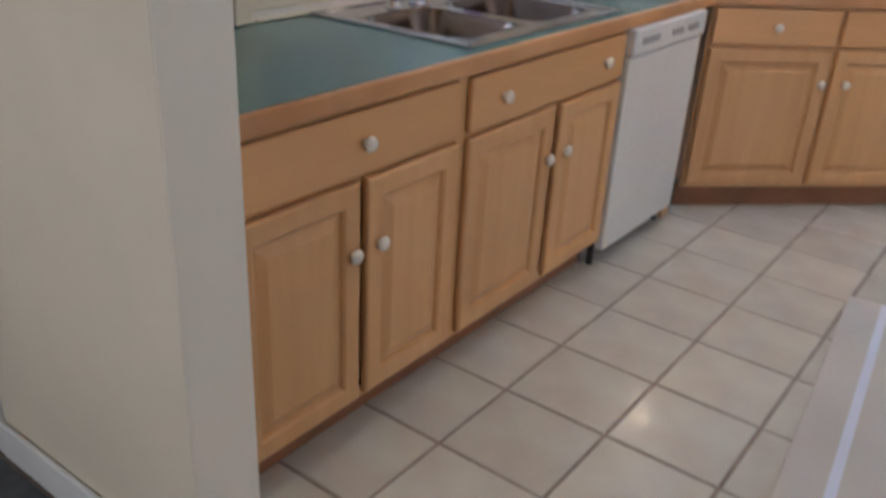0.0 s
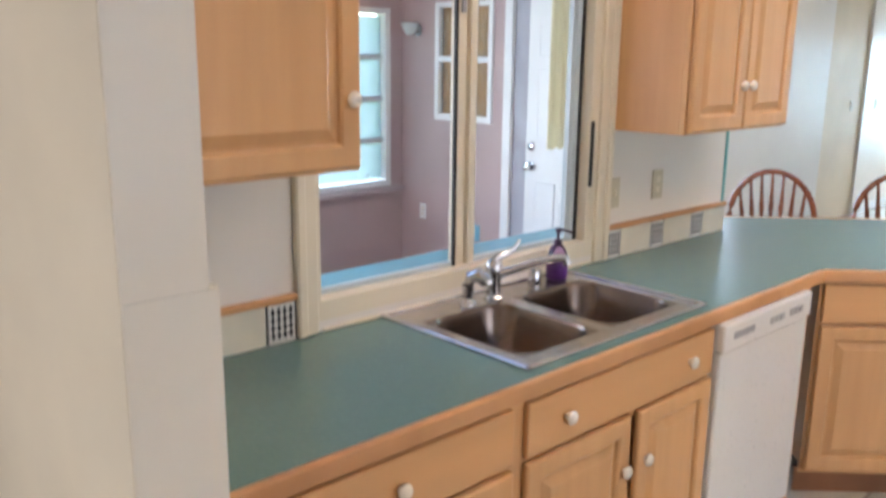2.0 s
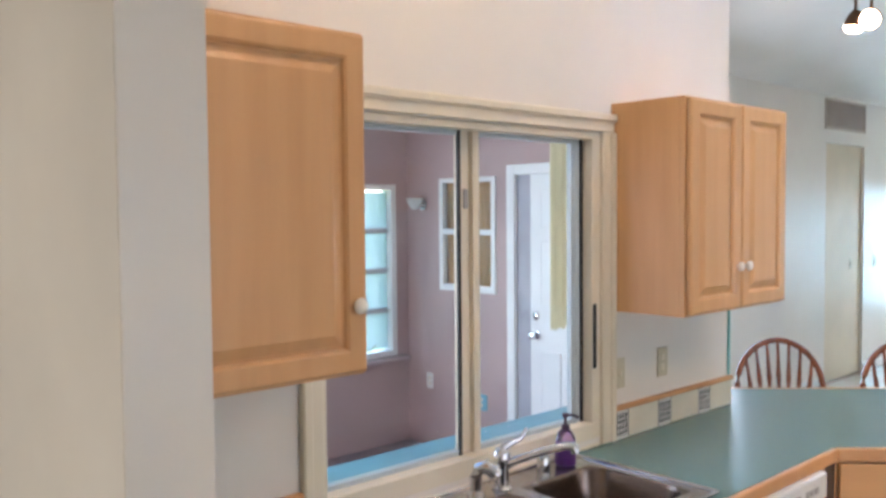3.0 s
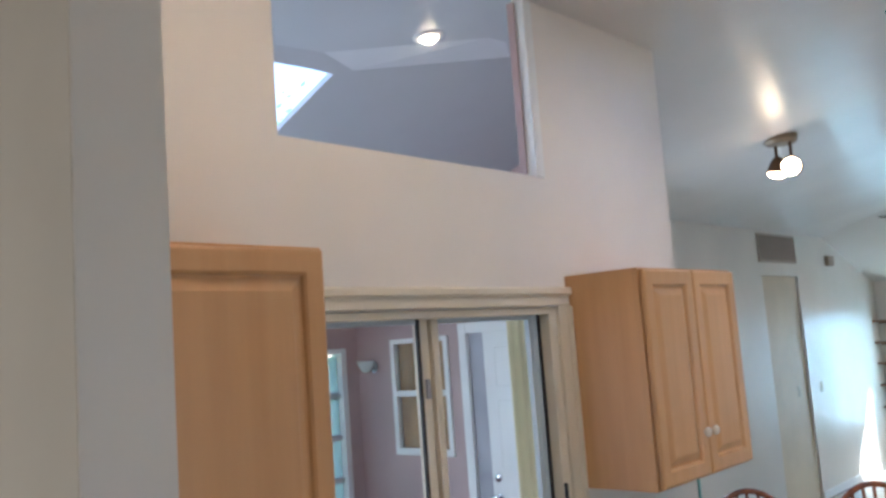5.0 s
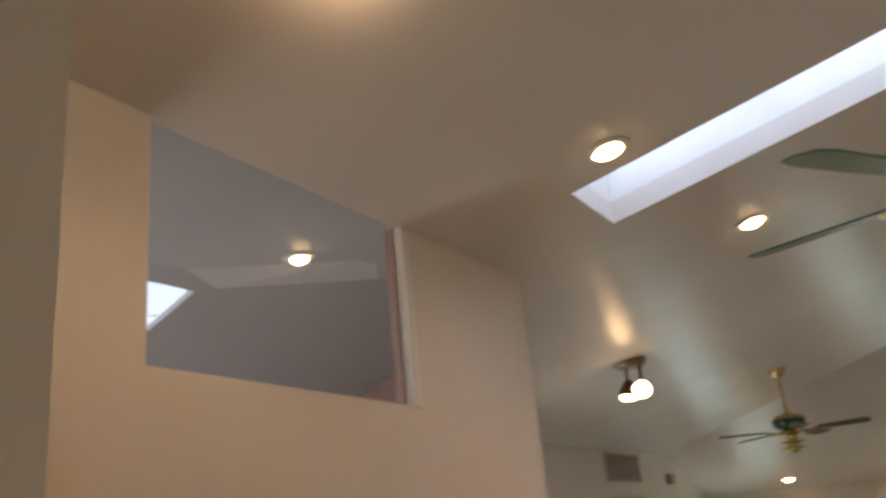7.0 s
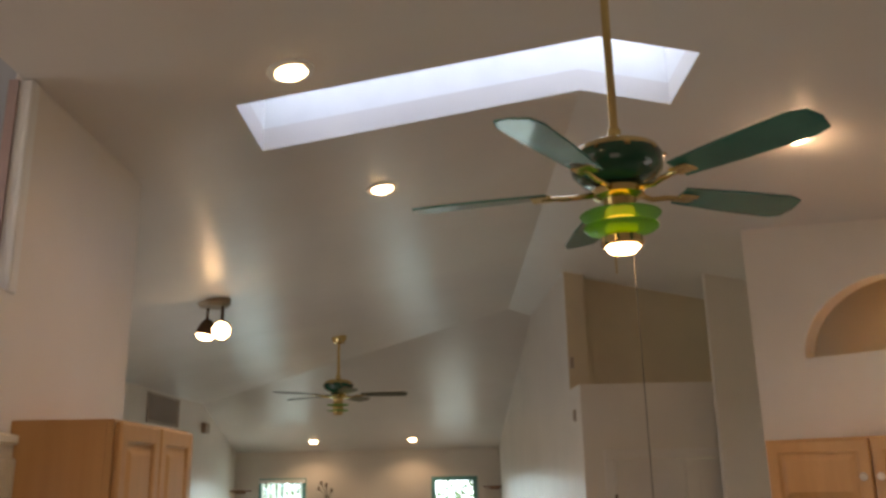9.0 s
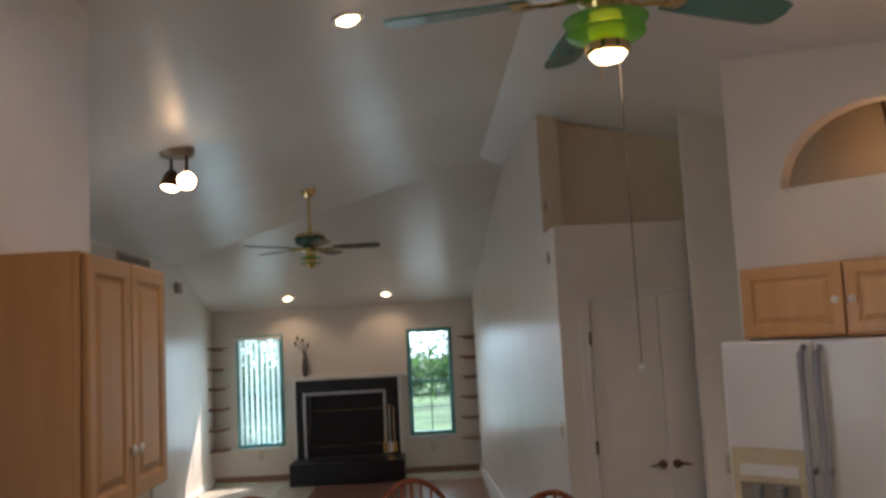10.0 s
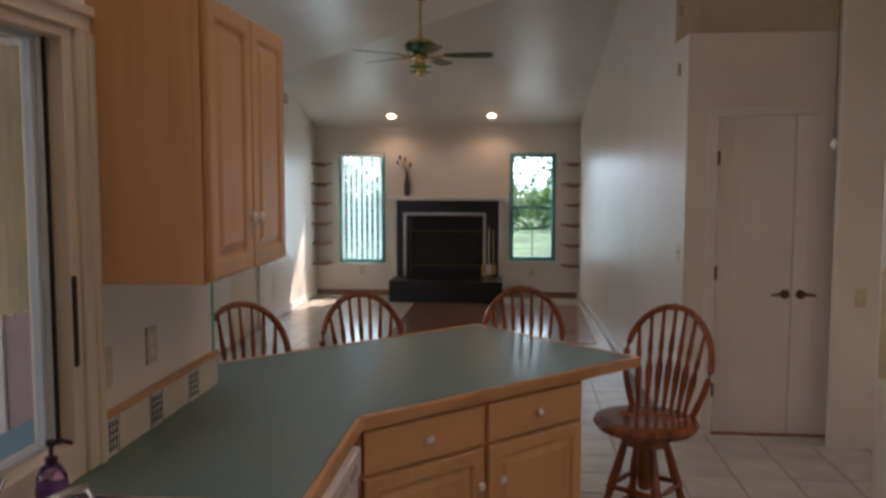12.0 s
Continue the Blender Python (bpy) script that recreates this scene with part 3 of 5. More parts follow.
def door(parent, x, z, w, h, knobx=None, knobz=None):
    o = part("door", raised_panel(w, h), MAPLE, parent)
    o.location = (x, 0, z)
    if knobx is not None:
        k = part("knob", knob_bm(knobx, knobz), KNOB, o, "round white ceramic knob", True)
    return o


def drawer(parent, x, z, w, h, knobs):
    o = part("drawer_front", bm_box(0, w, -0.019, 0, 0, h, 0.005, seg=2), MAPLE_H, parent)
    o.location = (x, 0, z)
    for kx in knobs:
        part("knob", knob_bm(kx, h / 2), KNOB, o, "round white ceramic knob", True)
    return o


def carcass(parent, w, depth, z0, z1, kick=True, body_top=None):
    f = 0.036
    part("body", bm_box(0, w, 0.021, depth, z0, body_top or z1), MAPLE, parent)
    part("face_frame", wall_x(0, 0.02, 0, w, z0, z1, ((f, w - f, z0 + f, z1 - f),)), MAPLE, parent)
    if kick:
        part("toe_kick", bm_box(0, w, 0.06, 0.075, 0.0, z0 - 0.001), KICK, parent, "reddish brown toe kick")


# local x runs along the front, -y out of it; rz=-90+180 turns fronts towards +x
FACE_X = X0 + 0.612


def base_unit(name, y0, w, label, drawers, doors, z1=0.875, body_top=None):
    c = thing(name, (FACE_X, y0, 0), label, "cabinet", "sink run cabinets", 90)
    carcass(c, w, FACE_X - X0 - 0.004, 0.10, z1, body_top=body_top)
    part("middle_rail", bm_box(0.036, w - 0.036, 0.0, 0.02, 0.685, 0.722), MAPLE_H, c)
    for d in drawers:
        drawer(c, *d)
    for d in doors:
        door(c, *d)
    return c


base_unit("base_cabinet", 0.835, 0.805, "maple base cabinet with wide drawer and two raised-panel doors",
          [(0.034, 0.715, 0.738, 0.145, (0.385,))],
          [(0.034, 0.118, 0.372, 0.583, 0.343, 0.412), (0.429, 0.118, 0.343, 0.583, 0.040, 0.414)])
base_unit("sink_base_cabinet", 1.64, 0.885, "maple sink base cabinet with false front and two doors",
          [(0.016, 0.715, 0.862, 0.145, (0.147, 0.722))],
          [(0.016, 0.118, 0.436, 0.583, 0.407, 0.427), (0.490, 0.118, 0.388, 0.583, 0.038, 0.430)], body_top=0.70)
part("filler_strip", bm_box(-0.044, 0.0, 0.0, 0.02, 0.0, 0.875), MAPLE, bpy.data.objects["base_cabinet"])
base = thing("corner_filler", (FACE_X, 3.145, 0), "narrow maple filler beside the dishwasher", "cabinet", "", 90)
part("panel", bm_box(0, 0.07, -0.002, 0.02, 0.0, 0.875), MAPLE, base)

# dishwasher
dw = thing("dishwasher", (FACE_X, 2.528, 0), "white built-in dishwasher with control strip under the counter", "dishwasher", "", 90)
part("body", bm_box(0.006, 0.612, 0.0, 0.57, 0.10, 0.868), APPLIANCE, dw)
part("door", bm_box(0.004, 0.612, -0.035, 0.0, 0.072, 0.775, 0.008, seg=2), APPLIANCE, dw)
cp = part("control_panel", bm_box(0.004, 0.612, -0.045, 0.0, 0.780, 0.870, 0.008, seg=2), APPLIANCE, dw, "white control panel")
part("vent_slot", bm_box(0.06, 0.19, -0.047, -0.044, 0.815, 0.838), APPGREY, cp, "dark vent slot")
for bx in (0.30, 0.335, 0.37, 0.44, 0.475, 0.51):
    part("button", bm_box(bx, bx + 0.026, -0.049, -0.044, 0.812, 0.836, 0.002), material("button_grey", (0.42, 0.41, 0.40), 0.4) if bx == 0.30 else bpy.data.materials["button_grey"], cp)
part("kick_plate", bm_box(0.006, 0.612, 0.05, 0.06, 0.0, 0.10), APPGREY, dw, "dark recessed kick plate")
part("leg", bm_cyl((0.02, 0.02, 0.0), (0.02, 0.02, 0.10), 0.012), DARK, dw)
part("leg", bm_cyl((0.59, 0.02, 0.0), (0.59, 0.02, 0.10), 0.012), DARK, dw)

# peninsula at 45 degrees
PX, PY = -1.10, 3.275
pen = thing("peninsula_cabinet", (PX, PY, 0), "angled maple peninsula cabinet with two drawers and two doors", "cabinet", "", 45)
V = 0.03
bm = bmesh.new()
for b in ((0.03, 1.10, V + 0.02, V + 0.57, 0.10, 0.118), (0.03, 0.048, V + 0.02, V + 0.57, 0.118, 0.875), (1.082, 1.10, V + 0.02, V + 0.60, 0.0, 0.875), (0.03, 1.082, V + 0.57, V + 0.60, 0.0, 0.875)):
    bm_box(*b, bm=bm)
part("body", bm, MAPLE, pen)
bm = bmesh.new()
for b in ((0.0, 0.045, 0, 0.02, 0.10, 0.875), (0.535, 0.58, 0, 0.02, 0.10, 0.875), (1.06, 1.10, 0, 0.02, 0.10, 0.875), (0.045, 0.535, 0, 0.02, 0.84, 0.875), (0.58, 1.06, 0, 0.02, 0.84, 0.875),
          (0.045, 0.535, 0, 0.02, 0.685, 0.722), (0.58, 1.06, 0, 0.02, 0.685, 0.722), (0.045, 0.535, 0, 0.02, 0.10, 0.136), (0.58, 1.06, 0, 0.02, 0.10, 0.136)):
    bm_box(b[0], b[1], V + b[2], V + b[3], b[4], b[5], bm=bm)
part("face_frame", bm, MAPLE, pen)
# dark sheet behind the frame, put in for the unlit interior
part("inside_panel", bm_box(0.045, 1.06, V + 0.022, V + 0.03, 0.12, 0.86), KICK, pen, "dark sheet standing in for the unlit cabinet inside")
part("toe_kick", bm_box(0.0, 1.10, V + 0.04, V + 0.055, 0.0, 0.10), KICK, pen, "reddish brown toe kick")
for x, w in ((0.012, 0.532), (0.568, 0.515)):
    o = drawer(pen, x, 0.715, w, 0.145, (w / 2,))
    o.location.y = V
for x, w, kx in ((0.012, 0.532, 0.505), (0.568, 0.515, 0.058)):
    o = door(pen, x, 0.118, w, 0.583, kx, 0.445)
    o.location.y = V


# worktop: sink run with a cut-out, peninsula
def pen_pt(u, v):
    return (PX + (u - v) * 0.70711, PY + (u + v) * 0.70711)


CT0, CT1 = 0.877, 0.915
FRONT = -1.10
worktop = thing("worktop", (0, 0, 0), "teal laminate worktop with a rounded wood edge band", "worktop")
bm = bmesh.new()
SINK = (-1.730, -1.157, 1.705, 2.545)
E0 = FRONT - 0.022
wx = [X0 + 0.002, SINK[0] + 0.02, SINK[1] - 0.02, E0]
wy = [0.792, SINK[2] + 0.02, SINK[3] - 0.02, 3.26]
for i in range(3):
    for j in range(3):
        if (i, j) != (1, 1):
            bm_box(wx[i], wx[i + 1], wy[j], wy[j + 1], CT0, CT1, bm=bm)
pl = pen_pt(0, 0.022)
corner_r, corner_f = pen_pt(1.43, 0.022), pen_pt(1.43, 1.04)
bm_add(bm, bm_prism([(wx[0], 3.26), (wx[1], 3.26), (wx[2], 3.26), (E0, 3.26), (E0, pl[1] + (E0 - pl[0])), corner_r, corner_f, (-1.95, 3.905), (-1.95, SINK_END + 0.025), (X0 + 0.002, SINK_END + 0.025)], CT0, CT1))
bmesh.ops.remove_doubles(bm, verts=bm.verts[:], dist=1e-5)
part("top", bm, TEAL, worktop)


def edge_bar(p, q, name="edge_band"):
    p, q = Vector((*p, 0)), Vector((*q, 0))
    d = q - p
    b = bm_box(-0.0, d.length, -0.011, 0.011, CT0 - 0.006, CT1 + 0.002, 0.006, seg=2)
    b.transform(Matrix.Translation(p) @ Matrix.Rotation(math.atan2(d.y, d.x), 4, 'Z'))
    return part(name, b, EDGE, worktop, "rounded wood edge band", False)


edge_bar((FRONT - 0.011, 0.792), (FRONT - 0.011, 3.275))
edge_bar(pen_pt(-0.004, 0.011), pen_pt(1.452, 0.011))
edge_bar(pen_pt(1.441, 0.022), pen_pt(1.441, 1.04))
edge_bar(pen_pt(1.452, 1.051), (-1.96, 3.905))

# backsplash tiles with wood rail
for y0, y1, accents in ((0.792, 1.42, (1.325,)), (2.795, 3.67, (2.795, 3.09, 3.392))):
    splash = setting("backsplash", bm_box(X0, X0 + 0.004, y0, y1, CT1, 1.026), GROUT, "low backsplash of cream tiles with striped accent tiles", "backsplash")
    part("rail", bm_box(X0, X0 + 0.022, y0, y1, 1.026, 1.046, 0.004), EDGE, splash, "wood cap rail")
    cuts = sorted([y0, y1] + list(accents) + [a + 0.092 for a in accents])
    for a, b in zip(cuts, cuts[1:]):
        if b - a < 0.02:
            continue
        if any(abs(a - q) < 1e-6 for q in accents):
            at = part("accent_tile", bm_box(X0 + 0.004, X0 + 0.012, a + 0.001, b - 0.001, CT1 + 0.001, 1.0255, 0.001), ACCENT, splash, "pale tile with four dark beaded stripes")
            bm = bmesh.new()
            for yy in (a + 0.0035, b - 0.0035):
                bm_box(X0 + 0.0115, X0 + 0.0128, yy - 0.0018, yy + 0.0018, CT1 + 0.003, 1.0245, bm=bm)
            for i in range(4):
                yy = a + 0.0185 + i * 0.0183
                bm_box(X0 + 0.0115, X0 + 0.0126, yy - 0.0028, yy + 0.0028, CT1 + 0.012, 1.016, bm=bm)
                for j in range(4):
                    zz = CT1 + 0.024 + j * 0.0213
                    bm_add(bm, bm_cyl((X0 + 0.0115, yy, zz), (X0 + 0.0130, yy, zz), 0.0066, seg=8))
            part("hatch", bm, ACCENTDARK, at, "dark beaded stripes")
        else:
            n = max(1, round((b - a) / 0.2))
            for i in range(n):
                ya, yb = a + (b - a) * i / n, a + (b - a) * (i + 1) / n
                part("tile", bm_box(X0 + 0.004, X0 + 0.011, ya + 0.0015, yb - 0.0015, CT1 + 0.001, 1.0255, 0.0015), SPLASH, splash)


# upper cabinets
def upper_unit(y0, w, doors, label, h=0.765):
    c = thing("wall_cabinet", (X0 + 0.325 - 0.019, y0, 1.405), label, "cabinet", "wall cabinets", 90)
    carcass(c, w, 0.325 - 0.019 - 0.003, 0.0, h, kick=False)
    for d in doors:
        door(c, *d)
    return c


upper_unit(0.792, 0.613, [(0.008, 0.008, 0.597, 0.769, 0.568, 0.155)], "maple wall cabinet with a single raised-panel door", 0.785)
upper_unit(2.79, 0.725, [(0.008, 0.008, 0.350, 0.749, 0.322, 0.155), (0.366, 0.008, 0.350, 0.749, 0.028, 0.155)], "maple wall cabinet with two raised-panel doors")

# sink
sink = thing("kitchen_sink", (0, 0, 0), "double-bowl stainless steel sink set in the teal worktop", "sink")
bowls = ((-1.605, -1.222, 1.762, 2.082), (-1.605, -1.222, 2.140, 2.490))


def sink_rim():
    bm = bmesh.new()
    z = CT1 + 0.001
    xs = [SINK[0], bowls[0][0], bowls[0][1], SINK[1]]
    ys = [SINK[2], bowls[0][2], bowls[0][3], bowls[1][2], bowls[1][3], SINK[3]]
    for i in range(3):
        for j in range(5):
            if i == 1 and j in (1, 3):
                continue
            bm_box(xs[i], xs[i + 1], ys[j], ys[j + 1], z, z + 0.003, bm=bm)
    bmesh.ops.remove_doubles(bm, verts=bm.verts[:], dist=1e-5)
    return bm


def sink_lip():
    bm = bmesh.new()
    z = CT1 + 0.001
    for b in ((SINK[0], SINK[0] + 0.012, SINK[2], SINK[3]), (SINK[1] - 0.014, SINK[1], SINK[2], SINK[3]), (SINK[0], SINK[1], SINK[2], SINK[2] + 0.015), (SINK[0], SINK[1], SINK[3] - 0.014, SINK[3])):
        bm_box(*b, z + 0.0005, z + 0.009, 0.004, bm=bm, seg=2)
    return bm


part("rim", sink_rim(), STEEL, sink)
part("lip", sink_lip(), CHROME, sink, "polished raised edge")
part("sealant", bm_box(X0 + 0.0005, SINK[0] + 0.003, SINK[2] - 0.2, SINK[3] + 0.17, CT1 + 0.0005, CT1 + 0.010, 0.003), CREAM, worktop, "cream sealant bead along the wall")


def bowl_bm(x0, x1, y0, y1, z1, depth):
    one = bmesh.new()
    rings = []
    for inset, z, r in ((-0.001, z1 + 0.004, 0.085), (0.004, z1 - 0.008, 0.085), (0.016, z1 - depth + 0.06, 0.085), (0.028, z1 - depth + 0.028, 0.08), (0.05, z1 - depth + 0.008, 0.07), (0.09, z1 - depth, 0.05)):
        ring = []
        for cx, cy, a0 in ((x1 - inset - r, y1 - inset - r, 0), (x0 + inset + r, y1 - inset - r, 90), (x0 + inset + r, y0 + inset + r, 180), (x1 - inset - r, y0 + inset + r, 270)):
            for k in range(6):
                a = radians(a0 + 18 * k)
                ring.append(one.verts.new((cx + r * math.cos(a), cy + r * math.sin(a), z)))
        rings.append(ring)
    n = len(rings[0])
    for a, b in zip(rings, rings[1:]):
        for k in range(n):
            one.faces.new((a[k], a[(k + 1) % n], b[(k + 1) % n], b[k]))
    one.faces.new(rings[-1])
    # corner fillets of the rim opening
    sq = [(x1, y1), (x0, y1), (x0, y0), (x1, y0)]
    for q, (sx, sy) in enumerate(sq):
        c = one.verts.new((sx, sy, z1 + 0.0042))
        for k in range(5):
            one.faces.new((c, rings[0][q * 6 + k + 1], rings[0][q * 6 + k]))
    bmesh.ops.recalc_face_normals(one, faces=one.faces[:])
    return one


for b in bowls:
    o = part("bowl", bowl_bm(*b, CT1, 0.20), BOWL, sink, "deep brushed bowl, shade in its dark steel", True)
    part("drain", bm_lathe([(0.03, 0), (0.042, 0.002), (0.042, 0.005), (0.02, 0.003)], 20, m=Matrix.Translation(((b[0] + b[1]) / 2, (b[2] + b[3]) / 2, CT1 - 0.199))), CHROME, o, "", True)

# faucet
fx, fy, fz = -1.648, 2.10, CT1 + 0.004
faucet = thing("faucet", (fx, fy, fz), "chrome single-lever kitchen faucet on the sink ledge", "faucet")
part("base_plate", bm_lathe([(0.030, 0), (0.032, 0.004), (0.028, 0.010)], 24), CHROME, faucet, "", True)
part("body", bm_lathe([(0.024, 0.008), (0.022, 0.06), (0.026, 0.075), (0.026, 0.11), (0.018, 0.125), (0.006, 0.13)], 24), CHROME, faucet, "", True)
part("spout", bm_tube([(0, 0, 0.06), (0.03, 0.02, 0.085), (0.09, 0.07, 0.115), (0.145, 0.125, 0.135), (0.165, 0.145, 0.135), (0.17, 0.15, 0.115)], [0.015, 0.014, 0.013, 0.013, 0.014, 0.014], 14), CHROME, faucet, "", True)
part("lever", bm_tube([(0, 0, 0.122), (0.015, 0.025, 0.138), (0.03, 0.055, 0.152), (0.038, 0.075, 0.182)], [0.013, 0.011, 0.008, 0.006], 10), CHROME, faucet, "raised chrome lever", True)
spr = thing("side_sprayer", (-1.648, 1.985, fz), "chrome side sprayer beside the faucet", "faucet")
part("base", bm_lathe([(0.028, 0), (0.026, 0.008), (0.018, 0.02)], 20), CHROME, spr, "", True)
part("head", bm_tube([(0, 0, 0.015), (0, 0.0, 0.06), (0.008, 0.005, 0.085), (0.03, 0.015, 0.095), (0.05, 0.025, 0.085), (0.056, 0.028, 0.07)], [0.018, 0.019, 0.021, 0.023, 0.024, 0.021], 14), CHROME, spr, "", True)
air = thing("air_gap", (-1.65, 2.30, fz), "small chrome air gap cap on the sink ledge", "faucet")
part("cap", bm_lathe([(0.022, 0), (0.022, 0.045), (0.018, 0.056), (0.005, 0.06)], 20), CHROME, air, "", True)
soap = thing("soap_bottle", (-1.655, 2.42, fz), "purple pump soap bottle beside the faucet", "bottle")
part("bottle", bm_lathe([(0.030, 0), (0.036, 0.006), (0.037, 0.05), (0.033, 0.095), (0.022, 0.118), (0.013, 0.124)], 24), PURPLE, soap, "", True)
part("liquid", bm_lathe([(0.028, 0.004), (0.034, 0.008), (0.035, 0.05), (0.031, 0.075)], 24), material("soap_liquid", (0.14, 0.03, 0.24), 0.3), soap, "purple liquid", True)
part("pump", bm_add(bm_lathe([(0.014, 0.122), (0.014, 0.14), (0.005, 0.142), (0.005, 0.165), (0.011, 0.166), (0.011, 0.178)], 14), bm_tube([(0, 0, 0.174), (0.02, 0.012, 0.174), (0.04, 0.022, 0.166)], 0.005, 8)), material("pump_plastic", (0.05, 0.02, 0.05), 0.35), soap, "dark pump head", True)


# ---- pass-through window ----
win = tagged(new("window_1"), "cream-framed sliding pass-through window over the sink, closed", "window", "", "structure")
WY0, WY1, WZ0, WZ1 = 1.485, 2.72, 0.945, 2.06
bm = bmesh.new()
for a, b, c, d, t in ((1.42, 1.487, 0.917, 2.062, 0.018), (2.718, 2.79, 0.917, 2.062, 0.018)):
    bm_box(X0 + 0.0005, X0 + t, a, b, c, d, 0.004, bm)
    bm_box(X0 + 0.0005, X0 + t + 0.010, a + (-0.003 if a < 2 else 0.045), a + (0.027 if a < 2 else 0.075), c + 0.001, d, 0.005, bm)
bm_box(X0 + 0.0005, X0 + 0.018, 1.42, 2.79, 2.062, 2.128, 0.004, bm)
bm_box(X0 + 0.0005, X0 + 0.030, 1.415, 2.795, 2.100, 2.130, 0.006, bm)
part("casing", bm, CREAM, win)
bm = bmesh.new()
for b in ((WY0 + 0.001, WY0 + 0.02, WZ0 + 0.06, WZ1 - 0.025), (2.6715, WY1 - 0.001, WZ0 + 0.06, WZ1 - 0.025), (WY0 + 0.001, WY1 - 0.001, WZ1 - 0.025, WZ1 - 0.001), (WY0 + 0.001, WY1 - 0.001, WZ0 + 0.001, WZ0 + 0.06)):
    bm_box(X0 - 0.11, X0 + 0.004, *b, 0.002, bm)
part("jamb", bm, CREAM, win)
ZS0, ZS1 = WZ0 + 0.06, WZ1 - 0.025
part("meeting_stile", bm_box(X0 - 0.075, X0 - 0.045, 2.055, 2.098, ZS0, ZS1, 0.003), CREAM, win)
part("meeting_stile", bm_box(X0 - 0.060, X0 - 0.030, 2.0985, 2.130, ZS0, ZS1, 0.003), CREAM, win)
for a, b, xx, bar in ((WY0 + 0.02, 2.042, X0 - 0.055, 0.0), (2.131, 2.660, X0 - 0.055, 0.048)):
    bm = bmesh.new()
    bm_box(xx - 0.012, xx + 0.012, a, a + 0.010, ZS0, ZS1, bm=bm)
    if bar:
        bm_box(xx - 0.012, xx + 0.012, b - bar, b - 0.001, ZS0, ZS1, 0.002, bm)
        bm_box(xx + 0.011, xx + 0.017, b - bar + 0.012, b - 0.020, ZS0, ZS1, 0.002, bm)
    bm_box(xx - 0.012, xx + 0.012, a + 0.010, b - bar, ZS0, ZS0 + 0.015, bm=bm)
    bm_box(xx - 0.012, xx + 0.012, a + 0.010, b - bar, ZS1 - 0.015, ZS1, bm=bm)
    sash = part("sash", bm, SASHGREY, win, "pale sash, blue reflection put into its grey")
    part("gasket", bm_box(xx + 0.008, xx + 0.0165, b - 0.001, b + 0.0115, ZS0, ZS1), DARK, sash, "black rubber gasket")
    g = part("pane", bm_box(xx - 0.002, xx + 0.002, a + 0.010, b - bar, ZS0 + 0.015, ZS1 - 0.015), PANE, sash)
    g.visible_shadow = False
part("handle", bm_box(X0 - 0.02, X0 + 0.012, 2.674, 2.690, 1.205, 1.440, 0.003), DARK, win, "long dark pull handle")
part("latch", bm_box(X0 - 0.046, X0 - 0.036, 2.068, 2.086, 1.79, 1.85, 0.002), APPGREY, win)
setting("sunroom_ledge", bm_box(X0 - 0.262, X0 - 0.1165, 1.40, 3.05, 0.955, 0.995, 0.004), SKYTEAL, "blue laminate serving ledge on the sunroom side", "ledge")
# transom trim
bm = bmesh.new()
bm_box(X0 - 0.033, X0 - 0.004, 2.672, 2.6895, 2.542, 3.215, bm=bm)
bm_box(X0 - 0.004, X0 + 0.012, 2.668, 2.715, 2.535, 3.215, 0.003, bm)
setting("transom_trim", bm, WHITE, "white side trim of the open transom", "trim")
setting("wall_transom_side", bm_box(X0 - 0.058, X0, 2.69, 2.80, 2.54, 3.40), PAINT, "narrow white wall beside the open transom", "wall")
setting("transom_jamb", bm_box(X0 - 0.064, X0 - 0.034, 2.664, 2.689, 2.542, 3.215), PINK, "pink edge seen inside the transom", "trim")

# ---- sunroom things ----
aw = tagged(new("window_2"), "white awning window with four stacked panes", "window", "", "structure")
bm = bmesh.new()
for b in ((2.6, 2.65, 0.68, 1.985), (4.28, 4.33, 0.68, 1.985), (2.65, 4.28, 0.68, 0.72), (2.65, 4.28, 1.945, 1.985), (3.42, 3.47, 0.72, 1.945)):
    bm_box(SX - 0.10, SX + 0.012, *b, 0.003, bm)
part("window_frame", bm, WHITE, aw)
part("window_sill", bm_box(SX - 0.02, SX + 0.09, 2.5, 4.40, 0.645, 0.678, 0.004), material("pink_sill", (0.45, 0.36, 0.36), 0.4), aw)
for i in range(4):
    z0, z1 = 0.72 + i * 0.306, 0.72 + (i + 1) * 0.306
    for ya, yb in ((2.65, 3.42), (3.47, 4.28)):
        if i:
            part("rail", bm_box(SX - 0.07, SX - 0.02, ya, yb, z0 - 0.018, z0 + 0.018, 0.002), material("awning_rail", (0.5, 0.48, 0.48), 0.4) if i == 1 and ya < 3 else bpy.data.materials["awning_rail"], aw)
        g = part("pane", bm_box(SX - 0.05, SX - 0.046, ya, yb, z0 + 0.018, z1 - 0.018), AWPANE, aw)
        g.visible_shadow = False
part("crank", bm_tube([(SX + 0.01, 4.05, 0.74), (SX + 0.05, 4.05, 0.76), (SX + 0.06, 4.08, 0.79)], 0.007), CHROME, aw, "small chrome crank")

iw = tagged(new("window_3"), "white-framed interior window with drawn orange-beige curtain", "window", "", "structure")
bm = bmesh.new()
for a, b, c, d in ((-4.47, -4.43, 1.20, 2.02), (-3.94, -3.90, 1.20, 2.02), (-4.43, -3.94, 1.985, 2.02), (-4.43, -3.94, 1.20, 1.245), (-4.43, -3.94, 1.61, 1.65)):
    bm_box(a, b, SY - 0.018, SY + 0.03, c, d, 0.003, bm)
part("window_frame", bm, WHITE, iw)
